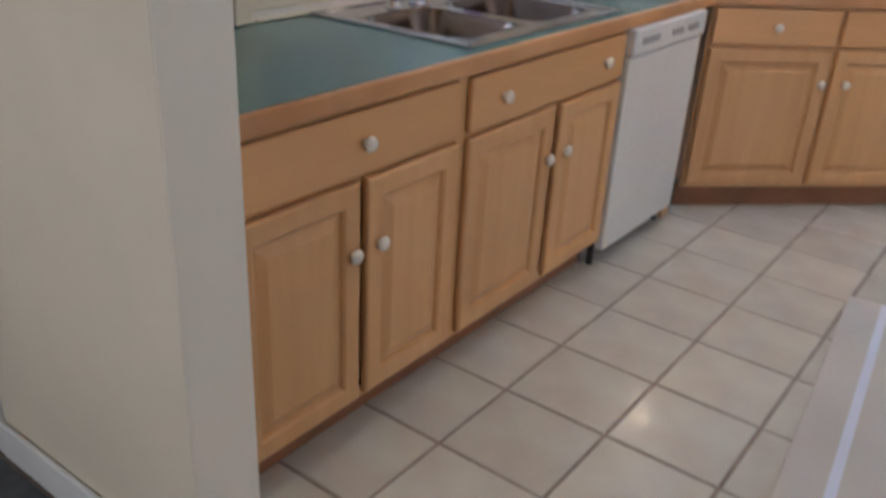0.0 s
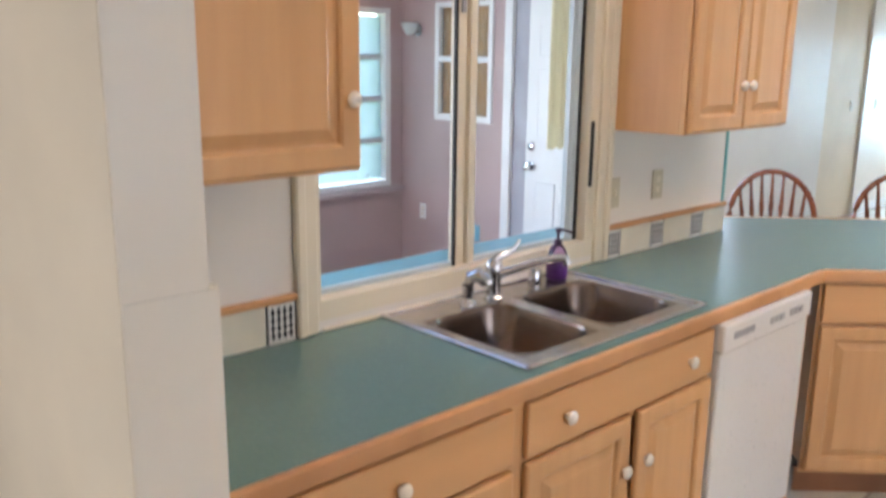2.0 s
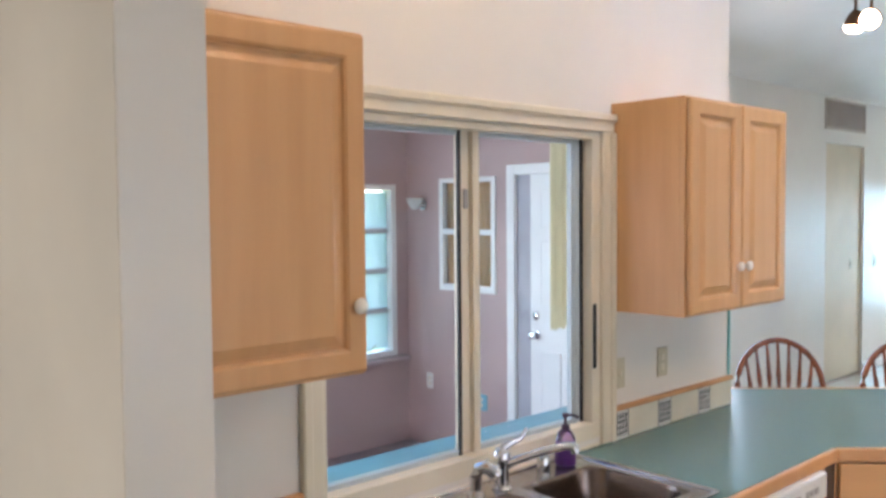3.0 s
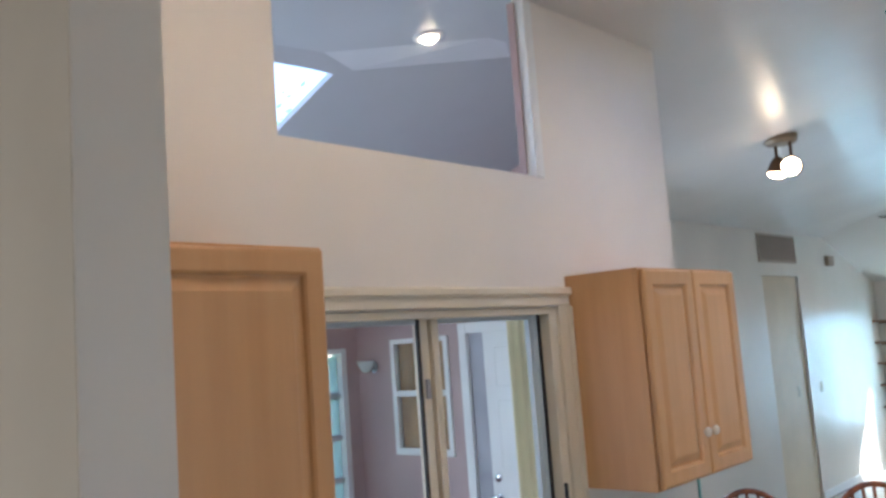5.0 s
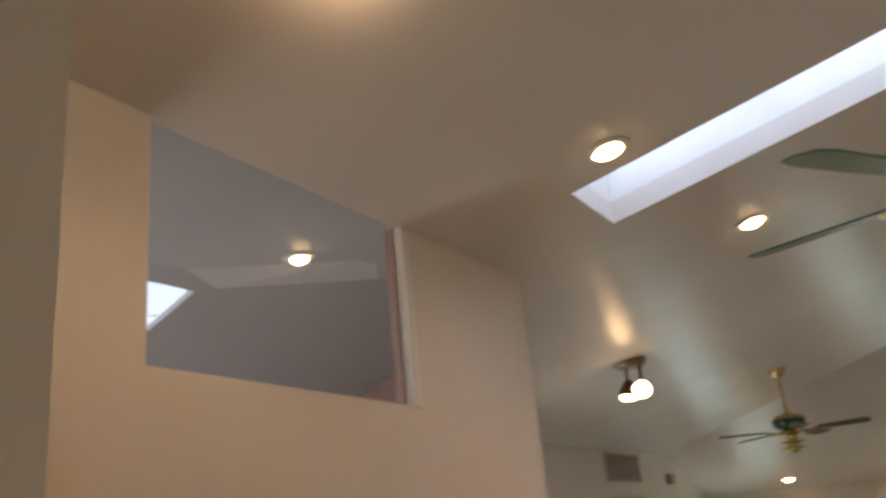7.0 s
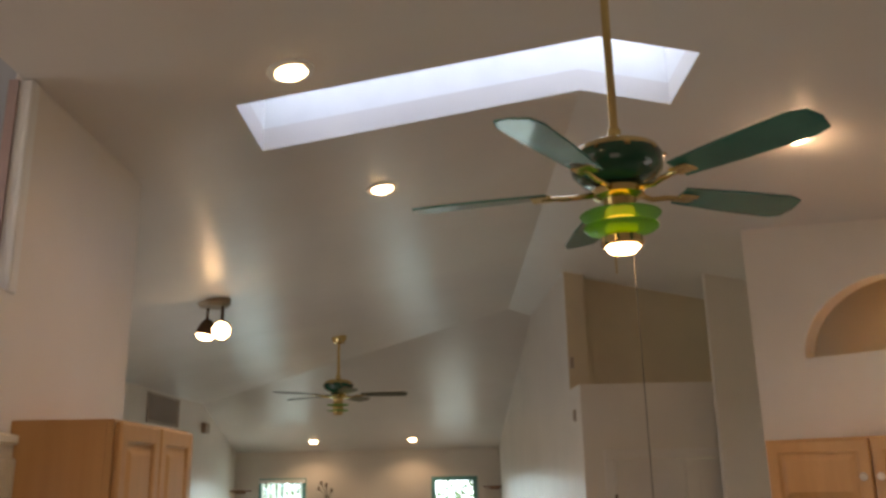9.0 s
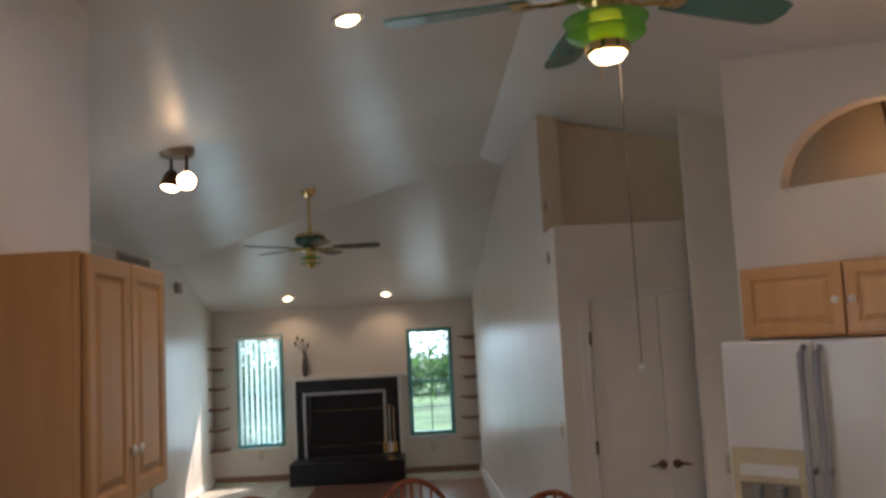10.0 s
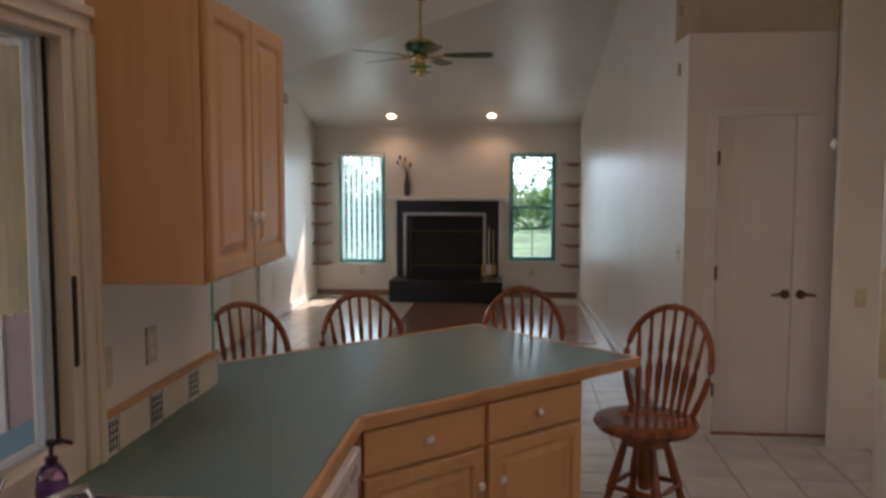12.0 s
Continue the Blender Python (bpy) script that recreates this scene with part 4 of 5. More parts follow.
for c, d in ((1.245, 1.61), (1.65, 1.985)):
    part("pane", bm_box(-4.43, -3.94, SY + 0.010, SY + 0.014, c, d), PANE, iw)
bm = bmesh.new()
for i in range(14):
    bm_cyl((-4.43 + 0.036 * i, SY + 0.06, 1.22), (-4.43 + 0.036 * i, SY + 0.06, 2.0), 0.022, seg=8, bm=bm)
part("curtain", bm, CURTAIN, iw, "orange-beige curtain behind the glass", True)

sd = tagged(new("door_2"), "white panelled sunroom door in a white frame, closed", "door", "", "structure")
bm = bmesh.new()
for b in ((-3.79, -3.72, 0, 2.09), (-3.12, -3.065, 0, 2.09), (-3.72, -3.12, 2.02, 2.09)):
    bm_box(b[0], b[1], SY - 0.02, SY + 0.10, b[2], b[3], 0.003, bm)
part("door_frame", bm, WHITE, sd)
# grey strip stands in for the shadow beside the door leaf
part("jamb_shadow_strip", bm_box(-3.72, -3.60, SY + 0.012, SY + 0.05, 0.01, 2.02), JAMBSHADE, sd, "grey strip painted as shade along the door edge")
leaf = part("leaf", bm_box(-3.60, -3.12, SY + 0.01, SY + 0.05, 0.01, 2.02, 0.003), WHITE, sd)
for x0, x1, z0, z1 in [(xa, xa + 0.165, za, zb) for xa in (-3.50, -3.29) for za, zb in ((0.2, 0.85), (1.14, 1.58), (1.66, 1.92))]:
    part("panel", bm_box(x0, x1, SY + 0.002, SY + 0.012, z0, z1, 0.008), WHITE, leaf)
part("knob", bm_lathe([(0.028, 0), (0.028, 0.008), (0.012, 0.012), (0.012, 0.03), (0.028, 0.045), (0.022, 0.062), (0.004, 0.066)], 20, m=Matrix.Translation((-3.545, SY + 0.01, 0.95)) @ pose(0, 0, 0, 90)), CHROME, leaf, "brushed round knob", True)
part("deadbolt", bm_lathe([(0.028, 0), (0.028, 0.012), (0.02, 0.018)], 20, m=Matrix.Translation((-3.545, SY + 0.01, 1.08)) @ pose(0, 0, 0, 90)), CHROME, leaf, "", True)

sconce = thing("wall_sconce", (-4.66, SY, 1.83), "glass wall sconce on the pink wall, whitened for its glints", "lamp")
part("back_plate", bm_lathe([(0.045, 0), (0.045, 0.015), (0.02, 0.02)], 20, m=pose(0, 0, 0, 90)), CHROME, sconce, "", True)
# white translucent material imitates the bright glints of clear glass
part("shade", bm_lathe([(0.016, -0.015), (0.034, 0.0), (0.055, 0.04), (0.064, 0.07)], 20, m=Matrix.Translation((0, -0.09, -0.02))), BLIND, sconce, "flared glass shade, bright glints put into its white", True)
part("arm", bm_tube([(0, -0.01, 0), (0, -0.06, -0.03), (0, -0.09, -0.03)], 0.008), CHROME, sconce)


def wall_plate(place, rz, label, mat=IVORY, toggles=1, w=0.07, outlet=False):
    o = thing("outlet" if outlet else "light_switch", place, label, "outlet" if outlet else "switch", "", rz)
    part("plate", bm_box(-w / 2, w / 2, -0.007, -0.0005, -0.0575, 0.0575, 0.002), mat, o)
    for i in range(toggles):
        cx = (i - (toggles - 1) / 2) * 0.046
        if outlet:
            for zz in (-0.02, 0.02):
                part("socket", bm_box(cx - 0.014, cx + 0.014, -0.0085, -0.006, zz - 0.012, zz + 0.012, 0.002), CREAM, o)
        else:
            part("toggle", bm_box(cx - 0.005, cx + 0.005, -0.016, -0.006, -0.011, 0.013, 0.002), CREAM, o)
    return o


wall_plate((-4.60, SY, 0.50), 0, "white outlet on the pink wall", WHITE, outlet=True)
wall_plate((-4.05, SY, 0.42), 0, "pale blue plate on the pink wall", SKYTEAL, w=0.11, outlet=True)
shade = thing("yellow_shade", (X0 - 0.265, 2.762, 1.31), "yellow cloth shade hanging at the sunroom side of the window", "shade")
bm = bmesh.new()
n = 12
vs = [[bm.verts.new((0.003 * math.sin(i * 1.9), 0.19 * i / n, z + (0.008 * math.sin(i * 2.3) if z == 0 else 0))) for i in range(n + 1)] for z in (0.0, 0.25, 0.5, 0.74)]
for p, q in zip(vs, vs[1:]):
    for i in range(n):
        bm.faces.new((p[i], p[i + 1], q[i + 1], q[i]))
ext = bmesh.ops.extrude_face_region(bm, geom=bm.faces[:])
for v in ext["geom"]:
    if isinstance(v, bmesh.types.BMVert):
        v.co.x -= 0.004
bmesh.ops.recalc_face_normals(bm, faces=bm.faces[:])
part("cloth", bm, YELLOW, shade)
part("rod", bm_cyl((-0.002, -0.02, 0.745), (-0.002, 0.20, 0.745), 0.010), WHITE, shade)
part("bracket", bm_box(-0.01, 0.152, 0.10, 0.115, 0.735, 0.755), WHITE, shade)

# ---- kitchen wall plates ----
wall_plate((X0, 2.835, 1.165), 90, "ivory switch above the backsplash", IVORY)
wall_plate((X0, 3.128, 1.172), 90, "ivory outlet above the backsplash", IVORY, outlet=True)

# ---- refrigerator and cabinet over it ----
FRX, FRY = 0.878, 4.25
fr = thing("refrigerator", (FRX, FRY, 0), "white side-by-side refrigerator with in-door dispenser", "refrigerator", "", -45)
part("body", bm_box(0, 0.91, 0.075, 0.80, 0.03, 1.775, 0.008), APPLIANCE, fr)
part("grille", bm_box(0.01, 0.90, 0.03, 0.075, 0.03, 0.12), APPGREY, fr, "dark base grille")
for fx_ in (0.06, 0.85):
    for fy_ in (0.12, 0.74):
        part("foot", bm_cyl((fx_, fy_, 0), (fx_, fy_, 0.032), 0.02), DARK, fr)
dl = part("freezer_door", bm_box(0.0, 0.405, 0, 0.07, 0.13, 1.785, 0.016, seg=3), APPLIANCE, fr)
dr = part("fridge_door", bm_box(0.411, 0.91, 0, 0.07, 0.13, 1.785, 0.016, seg=3), APPLIANCE, fr)
for d, hx in ((dl, 0.375), (dr, 0.441)):
    h = part("handle", bm_tube([(hx, -0.004, 1.755), (hx, -0.045, 1.735), (hx, -0.05, 1.5), (hx, -0.05, 0.8), (hx, -0.045, 0.47), (hx, -0.004, 0.45)], 0.015, 12), APPGREY, d, "long grey bar handle", True)
    part("cap", bm_box(hx - 0.018, hx + 0.018, -0.06, -0.0, 1.225, 1.255, 0.004), CHROME, h)
disp = part("dispenser", bm_add(bm_add(bm_add(bm_box(0.015, 0.345, -0.008, 0.002, 1.17, 1.32, 0.004), bm_box(0.015, 0.05, -0.008, 0.002, 0.86, 1.17, 0.004)), bm_box(0.31, 0.345, -0.008, 0.002, 0.86, 1.17, 0.004)), bm_box(0.05, 0.31, -0.008, 0.002, 0.86, 0.90, 0.004)), APPBEIGE, dl, "beige dispenser surround")
# flush plate, its darker colour stands for shade in the recess
part("recess", bm_box(0.05, 0.31, -0.004, 0.001, 0.90, 1.17), material("dispenser_shade", (0.27, 0.24, 0.20), 0.4), disp, "flat plate coloured as the shaded dispenser recess")
part("spout", bm_cyl((0.13, -0.02, 1.16), (0.13, -0.02, 1.09), 0.022, 0.014), APPGREY, disp)
part("spout", bm_cyl((0.23, -0.02, 1.16), (0.23, -0.02, 1.09), 0.022, 0.014), APPGREY, disp)
part("display_panel", bm_box(0.05, 0.31, -0.010, -0.007, 1.20, 1.25, 0.002), APPLIANCE, disp)

fc = thing("over_fridge_cabinet", tuple(FR @ Vector((-0.078, 0.44, 1.785))), "maple cabinet with two doors above the refrigerator", "cabinet", "", -45)
carcass(fc, 1.0, 0.355, 0.0, 0.35, kick=False)
door(fc, 0.010, 0.010, 0.485, 0.330, 0.452, 0.16)
door(fc, 0.505, 0.010, 0.485, 0.330, 0.033, 0.16)
setting("fridge_side_panel", angled(bm_box(-0.078, -0.058, 0.46, FRV - 0.002, 0.0, 1.784)), CREAM, "cream panel beside the refrigerator", "trim")
wall_plate((1.494, 6.00, 0.95), 0, "ivory switch on the white wall by the closet", IVORY)
wall_plate((0.462, 6.38, 1.19), -90, "ivory double switch on the white wall", IVORY, w=0.115, toggles=2)
cable = thing("niche_cable", tuple(FR @ Vector((ARX - 0.03, FRV + 0.40, ARZ - 0.004))), "thin dark cable in the arched niche", "cable", "", -45)
part("cord", bm_tube([(0.03, 0, 0.0), (0.02, 0, 0.2), (-0.02, 0, 0.5)], 0.008), BRONZE, cable)

puck = thing("niche_lamp", tuple(FR @ Vector((ARX + 0.12, FRV + 0.20, ARZ - 0.004))), "small warm puck lamp lit on the niche sill", "lamp", "", -45)
part("case", bm_lathe([(0.045, 0), (0.045, 0.014), (0.038, 0.018)], 20), WHITE, puck, "", True)
part("lens", bm_lathe([(0.036, 0.0182), (0.030, 0.022), (0.004, 0.024)], 20), GLOWWARM, puck, "glowing lens", True)
lamp("niche_light", 'POINT', tuple(FR @ Vector((ARX + 0.12, FRV + 0.20, ARZ + 0.05))), 0.8, (1.0, 0.50, 0.20), 0.03)

# ---- closet double door ----
cd = tagged(new("door_1"), "cream flat-panelled closet double door, closed", "door", "", "structure")
bm = bmesh.new()
for b in ((0.60, 0.665, 0, 2.09), (0.60, 1.398, 2.09, 2.15)):
    bm_box(b[0], b[1], DOOR_Y - 0.016, DOOR_Y, b[2], b[3], 0.004, bm)
part("casing", bm, DOORWHITE, cd)
for x0, x1, hx, s in ((0.672, 1.150, 1.10, 1), (1.156, 1.64, 1.21, -1)):
    leaf = part("leaf", bm_box(x0, x1, DOOR_Y + 0.012, DOOR_Y + 0.05, 0.014, 2.078, 0.003), DOORWHITE, cd)
    for z0, z1 in ((0.15, 0.80), (0.95, 1.55), (1.65, 1.98)):
        part("panel", bm_box(x0 + 0.09, x1 - 0.09, DOOR_Y + 0.008, DOOR_Y + 0.0125, z0, z1, 0.003), DOORWHITE, leaf)
    part("rose", bm_lathe([(0.030, 0), (0.030, 0.006), (0.014, 0.012), (0.012, 0.04)], 20, m=Matrix.Translation((hx + (0.012 if s > 0 else -0.0), DOOR_Y + 0.012, 0.935)) @ pose(0, 0, 0, 90)), BRONZE, leaf, "dark bronze rose", True)
    part("lever", bm_tube([(hx, DOOR_Y - 0.03, 0.935), (hx - 0.03 * s, DOOR_Y - 0.035, 0.94), (hx - 0.085 * s, DOOR_Y - 0.032, 0.932)], [0.012, 0.010, 0.006], 10), BRONZE, leaf, "dark bronze lever", True)
for hz in (1.81, 1.07, 0.30):
    part("hinge", bm_box(0.658, 0.676, DOOR_Y - 0.019, DOOR_Y + 0.012, hz - 0.045, hz + 0.045, 0.003), BRONZE, cd, "dark bronze hinge")
part("threshold", bm_box(0.665, 1.64, DOOR_Y + 0.0, DOOR_Y + 0.05, 0.0, 0.012), KICK, cd)
for zz in (2.40, 2.78):
    d = thing("wall_sensor", (0.452, 6.45, zz), "small grey sensor box on the white wall", "sensor")
    part("case", bm_box(-0.012, 0.012, -0.02, 0.02, -0.04, 0.04, 0.006), GREYVENT, d)

# ---- living room ----
fp = thing("fireplace", (0, 0, 0), "black stone fireplace with white mantel and raised hearth", "fireplace")
bm = bmesh.new()
for a, b, c, d in ((-2.30, -2.10, 0.0, 1.355), (-1.07, -0.88, 0.0, 1.355), (-2.10, -1.07, 1.14, 1.355)):
    bm_box(a, b, FAR_Y - 0.05, FAR_Y - 0.001, c, d, 0.002, bm)
part("surround", bm, BLACK, fp, "polished black stone surround")
part("hearth", bm_box(-2.335, -0.815, 11.784, FAR_Y - 0.052, 0.0, 0.29, 0.006), BLACK, fp, "raised black hearth")
part("mantel", bm_box(-2.42, -0.76, FAR_Y - 0.16, FAR_Y - 0.001, 1.357, 1.415, 0.008, seg=2), WHITE, fp, "white mantel shelf")
for a in (-2.345, -0.878):
    part("pilaster", bm_box(a, a + 0.042, FAR_Y - 0.045, FAR_Y - 0.001, 0.29, 1.356), WHITE, fp)
# plain black panel fills the fireplace opening
part("firebox", bm_box(-2.10, -1.07, FAR_Y - 0.02, FAR_Y - 0.002, 0.29, 1.14), FIREBLACK, fp, "flat black firebox panel")
bm = bmesh.new()
for a, b, c, d in ((-2.205, -2.165, 0.292, 1.185), (-1.095, -1.055, 0.292, 1.185), (-2.165, -1.095, 1.145, 1.185)):
    bm_box(a, b, FAR_Y - 0.075, FAR_Y - 0.051, c, d, 0.004, bm)
part("insert_frame", bm, material("pewter", (0.55, 0.55, 0.58), 0.3, 0.6), fp, "pale metal insert frame")
for zz in (0.93, 0.45):
    part("bar", bm_box(-2.10, -1.10, FAR_Y - 0.062, FAR_Y - 0.051, zz - 0.005, zz + 0.005, 0.002), material("dull_brass", (0.25, 0.17, 0.07), 0.45, 0.8) if zz > 0.6 else bpy.data.materials["dull_brass"], fp, "thin brass bar")
tools = thing("fireplace_tools", (-1.00, 11.93, 0.29), "brass fireplace tool set on the hearth", "tool set")
part("base", bm_lathe([(0.09, 0), (0.09, 0.012), (0.02, 0.02)], 20), BRASS, tools, "", True)
part("stand", bm_cyl((0, 0, 0.015), (0, 0, 0.72), 0.008), BRASS, tools)
part("top_ring", bm_tube([(-0.07, 0, 0.66), (0, 0, 0.70), (0.07, 0, 0.66)], 0.006), BRASS, tools)
for i, (ox, kind) in enumerate(((-0.06, 0), (0.0, 1), (0.06, 2))):
    part("tool", bm_cyl((ox, -0.03, 0.10), (ox, -0.03, 0.66), 0.006, bm=bm_box(ox - 0.035, ox + 0.035, -0.04, -0.02, 0.08, 0.22, 0.004)), BRASS if kind != 1 else WHITE, tools)
vase = thing("vase", (-2.15, FAR_Y - 0.09, 1.415), "dark vase with bare sprigs on the mantel", "vase")
part("body", bm_lathe([(0.03, 0), (0.045, 0.06), (0.048, 0.14), (0.035, 0.22), (0.022, 0.28), (0.028, 0.31)], 20), material("vase_glaze", (0.10, 0.08, 0.075), 0.3), vase, "", True)
for i, (dx, hz) in enumerate(((-0.10, 0.53), (-0.03, 0.50), (0.045, 0.43), (-0.13, 0.46))):
    sp = part("sprig", bm_tube([(0, 0, 0.28), (dx * 0.35, 0, 0.28 + (hz - 0.28) * 0.5), (dx, 0.01, hz)], [0.006, 0.005, 0.004], 6), BARK, vase)
    part("bud", bm_lathe([(0.004, -0.03), (0.018, -0.01), (0.014, 0.02), (0.003, 0.035)], 10, m=Matrix.Translation((dx, 0.01, hz))), BARK, sp, "", True)


def far_window(name, x0, x1, z0, z1, label, grid):
    w = tagged(new(name), label, "window", "", "structure")
    bm = bmesh.new()
    t = 0.028
    for a, b, c, d in ((x0 - 0.03, x0 + t, z0 - 0.03, z1 + 0.03), (x1 - t, x1 + 0.03, z0 - 0.03, z1 + 0.03), (x0 + t, x1 - t, z1 - t, z1 + 0.03), (x0 + t, x1 - t, z0 - 0.03, z0 + t)):
        bm_box(a, b, FAR_Y - 0.012, FAR_Y + 0.06, c, d, 0.003, bm)
    part("window_frame", bm, TEALPAINT, w, "teal painted frame")
    part("meeting_rail", bm_box(x0 + t, x1 - t, FAR_Y + 0.01, FAR_Y + 0.05, (z0 + z1) / 2 - 0.02, (z0 + z1) / 2 + 0.02), TEALPAINT, w)
    part("window_sill", bm_box(x0 - 0.05, x1 + 0.05, FAR_Y - 0.05, FAR_Y + 0.01, z0 - 0.055, z0 - 0.031, 0.004), WHITE, w)
    for k in range(1, grid):
        xx = x0 + (x1 - x0) * k / grid
        part("muntin", bm_box(xx - 0.006, xx + 0.006, FAR_Y + 0.02, FAR_Y + 0.035, z0 + t, z1 - t), TEALPAINT, w)
    for zz in (z0 + (z1 - z0) * 0.25, z0 + (z1 - z0) * 0.75):
        part("muntin", bm_box(x0 + t, x1 - t, FAR_Y + 0.02, FAR_Y + 0.035, zz - 0.006, zz + 0.006), TEALPAINT, w)
    for c, d in ((z0 + t, (z0 + z1) / 2 - 0.02), ((z0 + z1) / 2 + 0.02, z1 - t)):
        g = part("pane", bm_box(x0 + t, x1 - t, FAR_Y + 0.038, FAR_Y + 0.042, c, d), GARDENPANE, w)
        g.visible_shadow = False
    return w


wl = far_window("window_4", -3.09, -2.50, 0.50, 1.985, "teal-framed window with white vertical blinds", 2)
far_window("window_5", -0.705, -0.13, 0.55, 1.975, "teal-framed window with grid looking onto trees", 2)
blinds = thing("vertical_blinds", (-3.09, FAR_Y - 0.06, 0.52), "white vertical blinds, slats turned half open", "blinds")
part("head_rail", bm_box(-0.02, 0.61, -0.03, 0.03, 1.43, 1.48, 0.004), WHITE, blinds)
for i in range(8):
    b = bm_box(-0.029, 0.029, -0.001, 0.001, 0.0 + 0.01 * (i % 3), 1.43)
    b.transform(Matrix.Translation((0.04 + i * 0.074, 0, 0)) @ Matrix.Rotation(radians(58), 4, 'Z'))
    part("slat", b, BLIND, blinds)
for side, sx in ((-1, LEFT_X), (1, 0.22)):
    for zz in (1.86, 1.58, 1.31, 1.03, 0.75, 0.47):
        s = thing("corner_shelf", (sx, FAR_Y, zz), "small brown wooden corner shelf", "shelf", "corner shelves")
        r = 0.24
        pts = [(0.001, -0.001)] + [((-side) * r * math.cos(radians(a)), -r * math.sin(radians(a))) for a in range(0, 91, 15)]
        if side > 0:
            pts = [(p[0] - 0.002, p[1]) for p in pts]
        else:
            pts = [(p[0] + 0.002, p[1]) for p in pts]
        pts = [(x, min(y, -0.002)) for x, y in pts]
        part("board", bm_prism(pts, -0.012, 0.012), CARD, s)
        part("cleat", bm_box(min(-side * 0.01, -side * 0.16), max(-side * 0.01, -side * 0.16), -0.022, -0.003, -0.04, -0.013), CARD, s)
wall_plate((-2.80, FAR_Y, 0.37), 0, "ivory outlet under the window", IVORY, outlet=True)
wall_plate((-0.42, FAR_Y, 0.37), 0, "ivory outlet under the window", IVORY, outlet=True)
wall_plate((LEFT_X, 10.05, 1.19), 90, "ivory switch beside the hall opening", IVORY)
wall_plate((LEFT_X - 0.025, 9.45, 1.19), 90, "ivory switch on the beige panel", IVORY)

vent = thing("return_air_grille", (LEFT_X, 8.72, 2.57), "beige return air grille above the hall opening", "vent", "", 90)
part("frame", bm_add(bm_add(bm_add(bm_box(0, 1.0, -0.012, -0.0005, 0, 0.025), bm_box(0, 1.0, -0.012, -0.0005, 0.275, 0.30)), bm_box(0, 0.025, -0.012, -0.0005, 0.025, 0.275)), bm_box(0.975, 1.0, -0.012, -0.0005, 0.025, 0.275)), GREYVENT, vent)
part("backing", bm_box(0.025, 0.975, -0.003, -0.0005, 0.025, 0.275), BRONZE, vent)
for i in range(14):
    b = bm_box(0.025, 0.975, -0.010, -0.002, 0, 0.004)
    b.transform(Matrix.Translation((0, 0, 0.032 + i * 0.0172)) @ pose(0, 0, 0, 30))
    part("slat", b, GREYVENT, vent)
chime = thing("door_chime", (LEFT_X, 10.72, 2.62), "small grey chime box high on the wall", "chime")
part("case", bm_box(0.0005, 0.05, -0.09, 0.09, -0.06, 0.06, 0.006), GREYVENT, chime)

# baseboards
for name, b in (("baseboard_far", (LEFT_X + 0.002, -2.337, FAR_Y - 0.014, FAR_Y - 0.0005, 0.0, 0.09)), ("baseboard_far", (-0.813, 0.21, FAR_Y - 0.014, FAR_Y - 0.0005, 0.0, 0.09)),
                ("baseboard_left", (LEFT_X + 0.0005, LEFT_X + 0.014, 4.7, 8.74, 0.0, 0.09)), ("baseboard_left", (LEFT_X + 0.0005, LEFT_X + 0.014, 9.74, FAR_Y - 0.016, 0.0, 0.09)),
                ("baseboard_partition", (-1.69, -0.955, 0.628, 0.6415, 0.0, 0.10))):
    setting(name, bm_box(*b, 0.003), CARD if name == "baseboard_far" else WHITE, "brown wood baseboard" if name == "baseboard_far" else "white painted baseboard", "baseboard")
bm = bm_prism([(0.449, 6.24), (0.201, FAR_Y - 0.02), (0.2145, FAR_Y - 0.02), (0.4625, 6.24)], 0, 0.09)
setting("baseboard_right", bm, WHITE, "white painted baseboard", "baseboard")


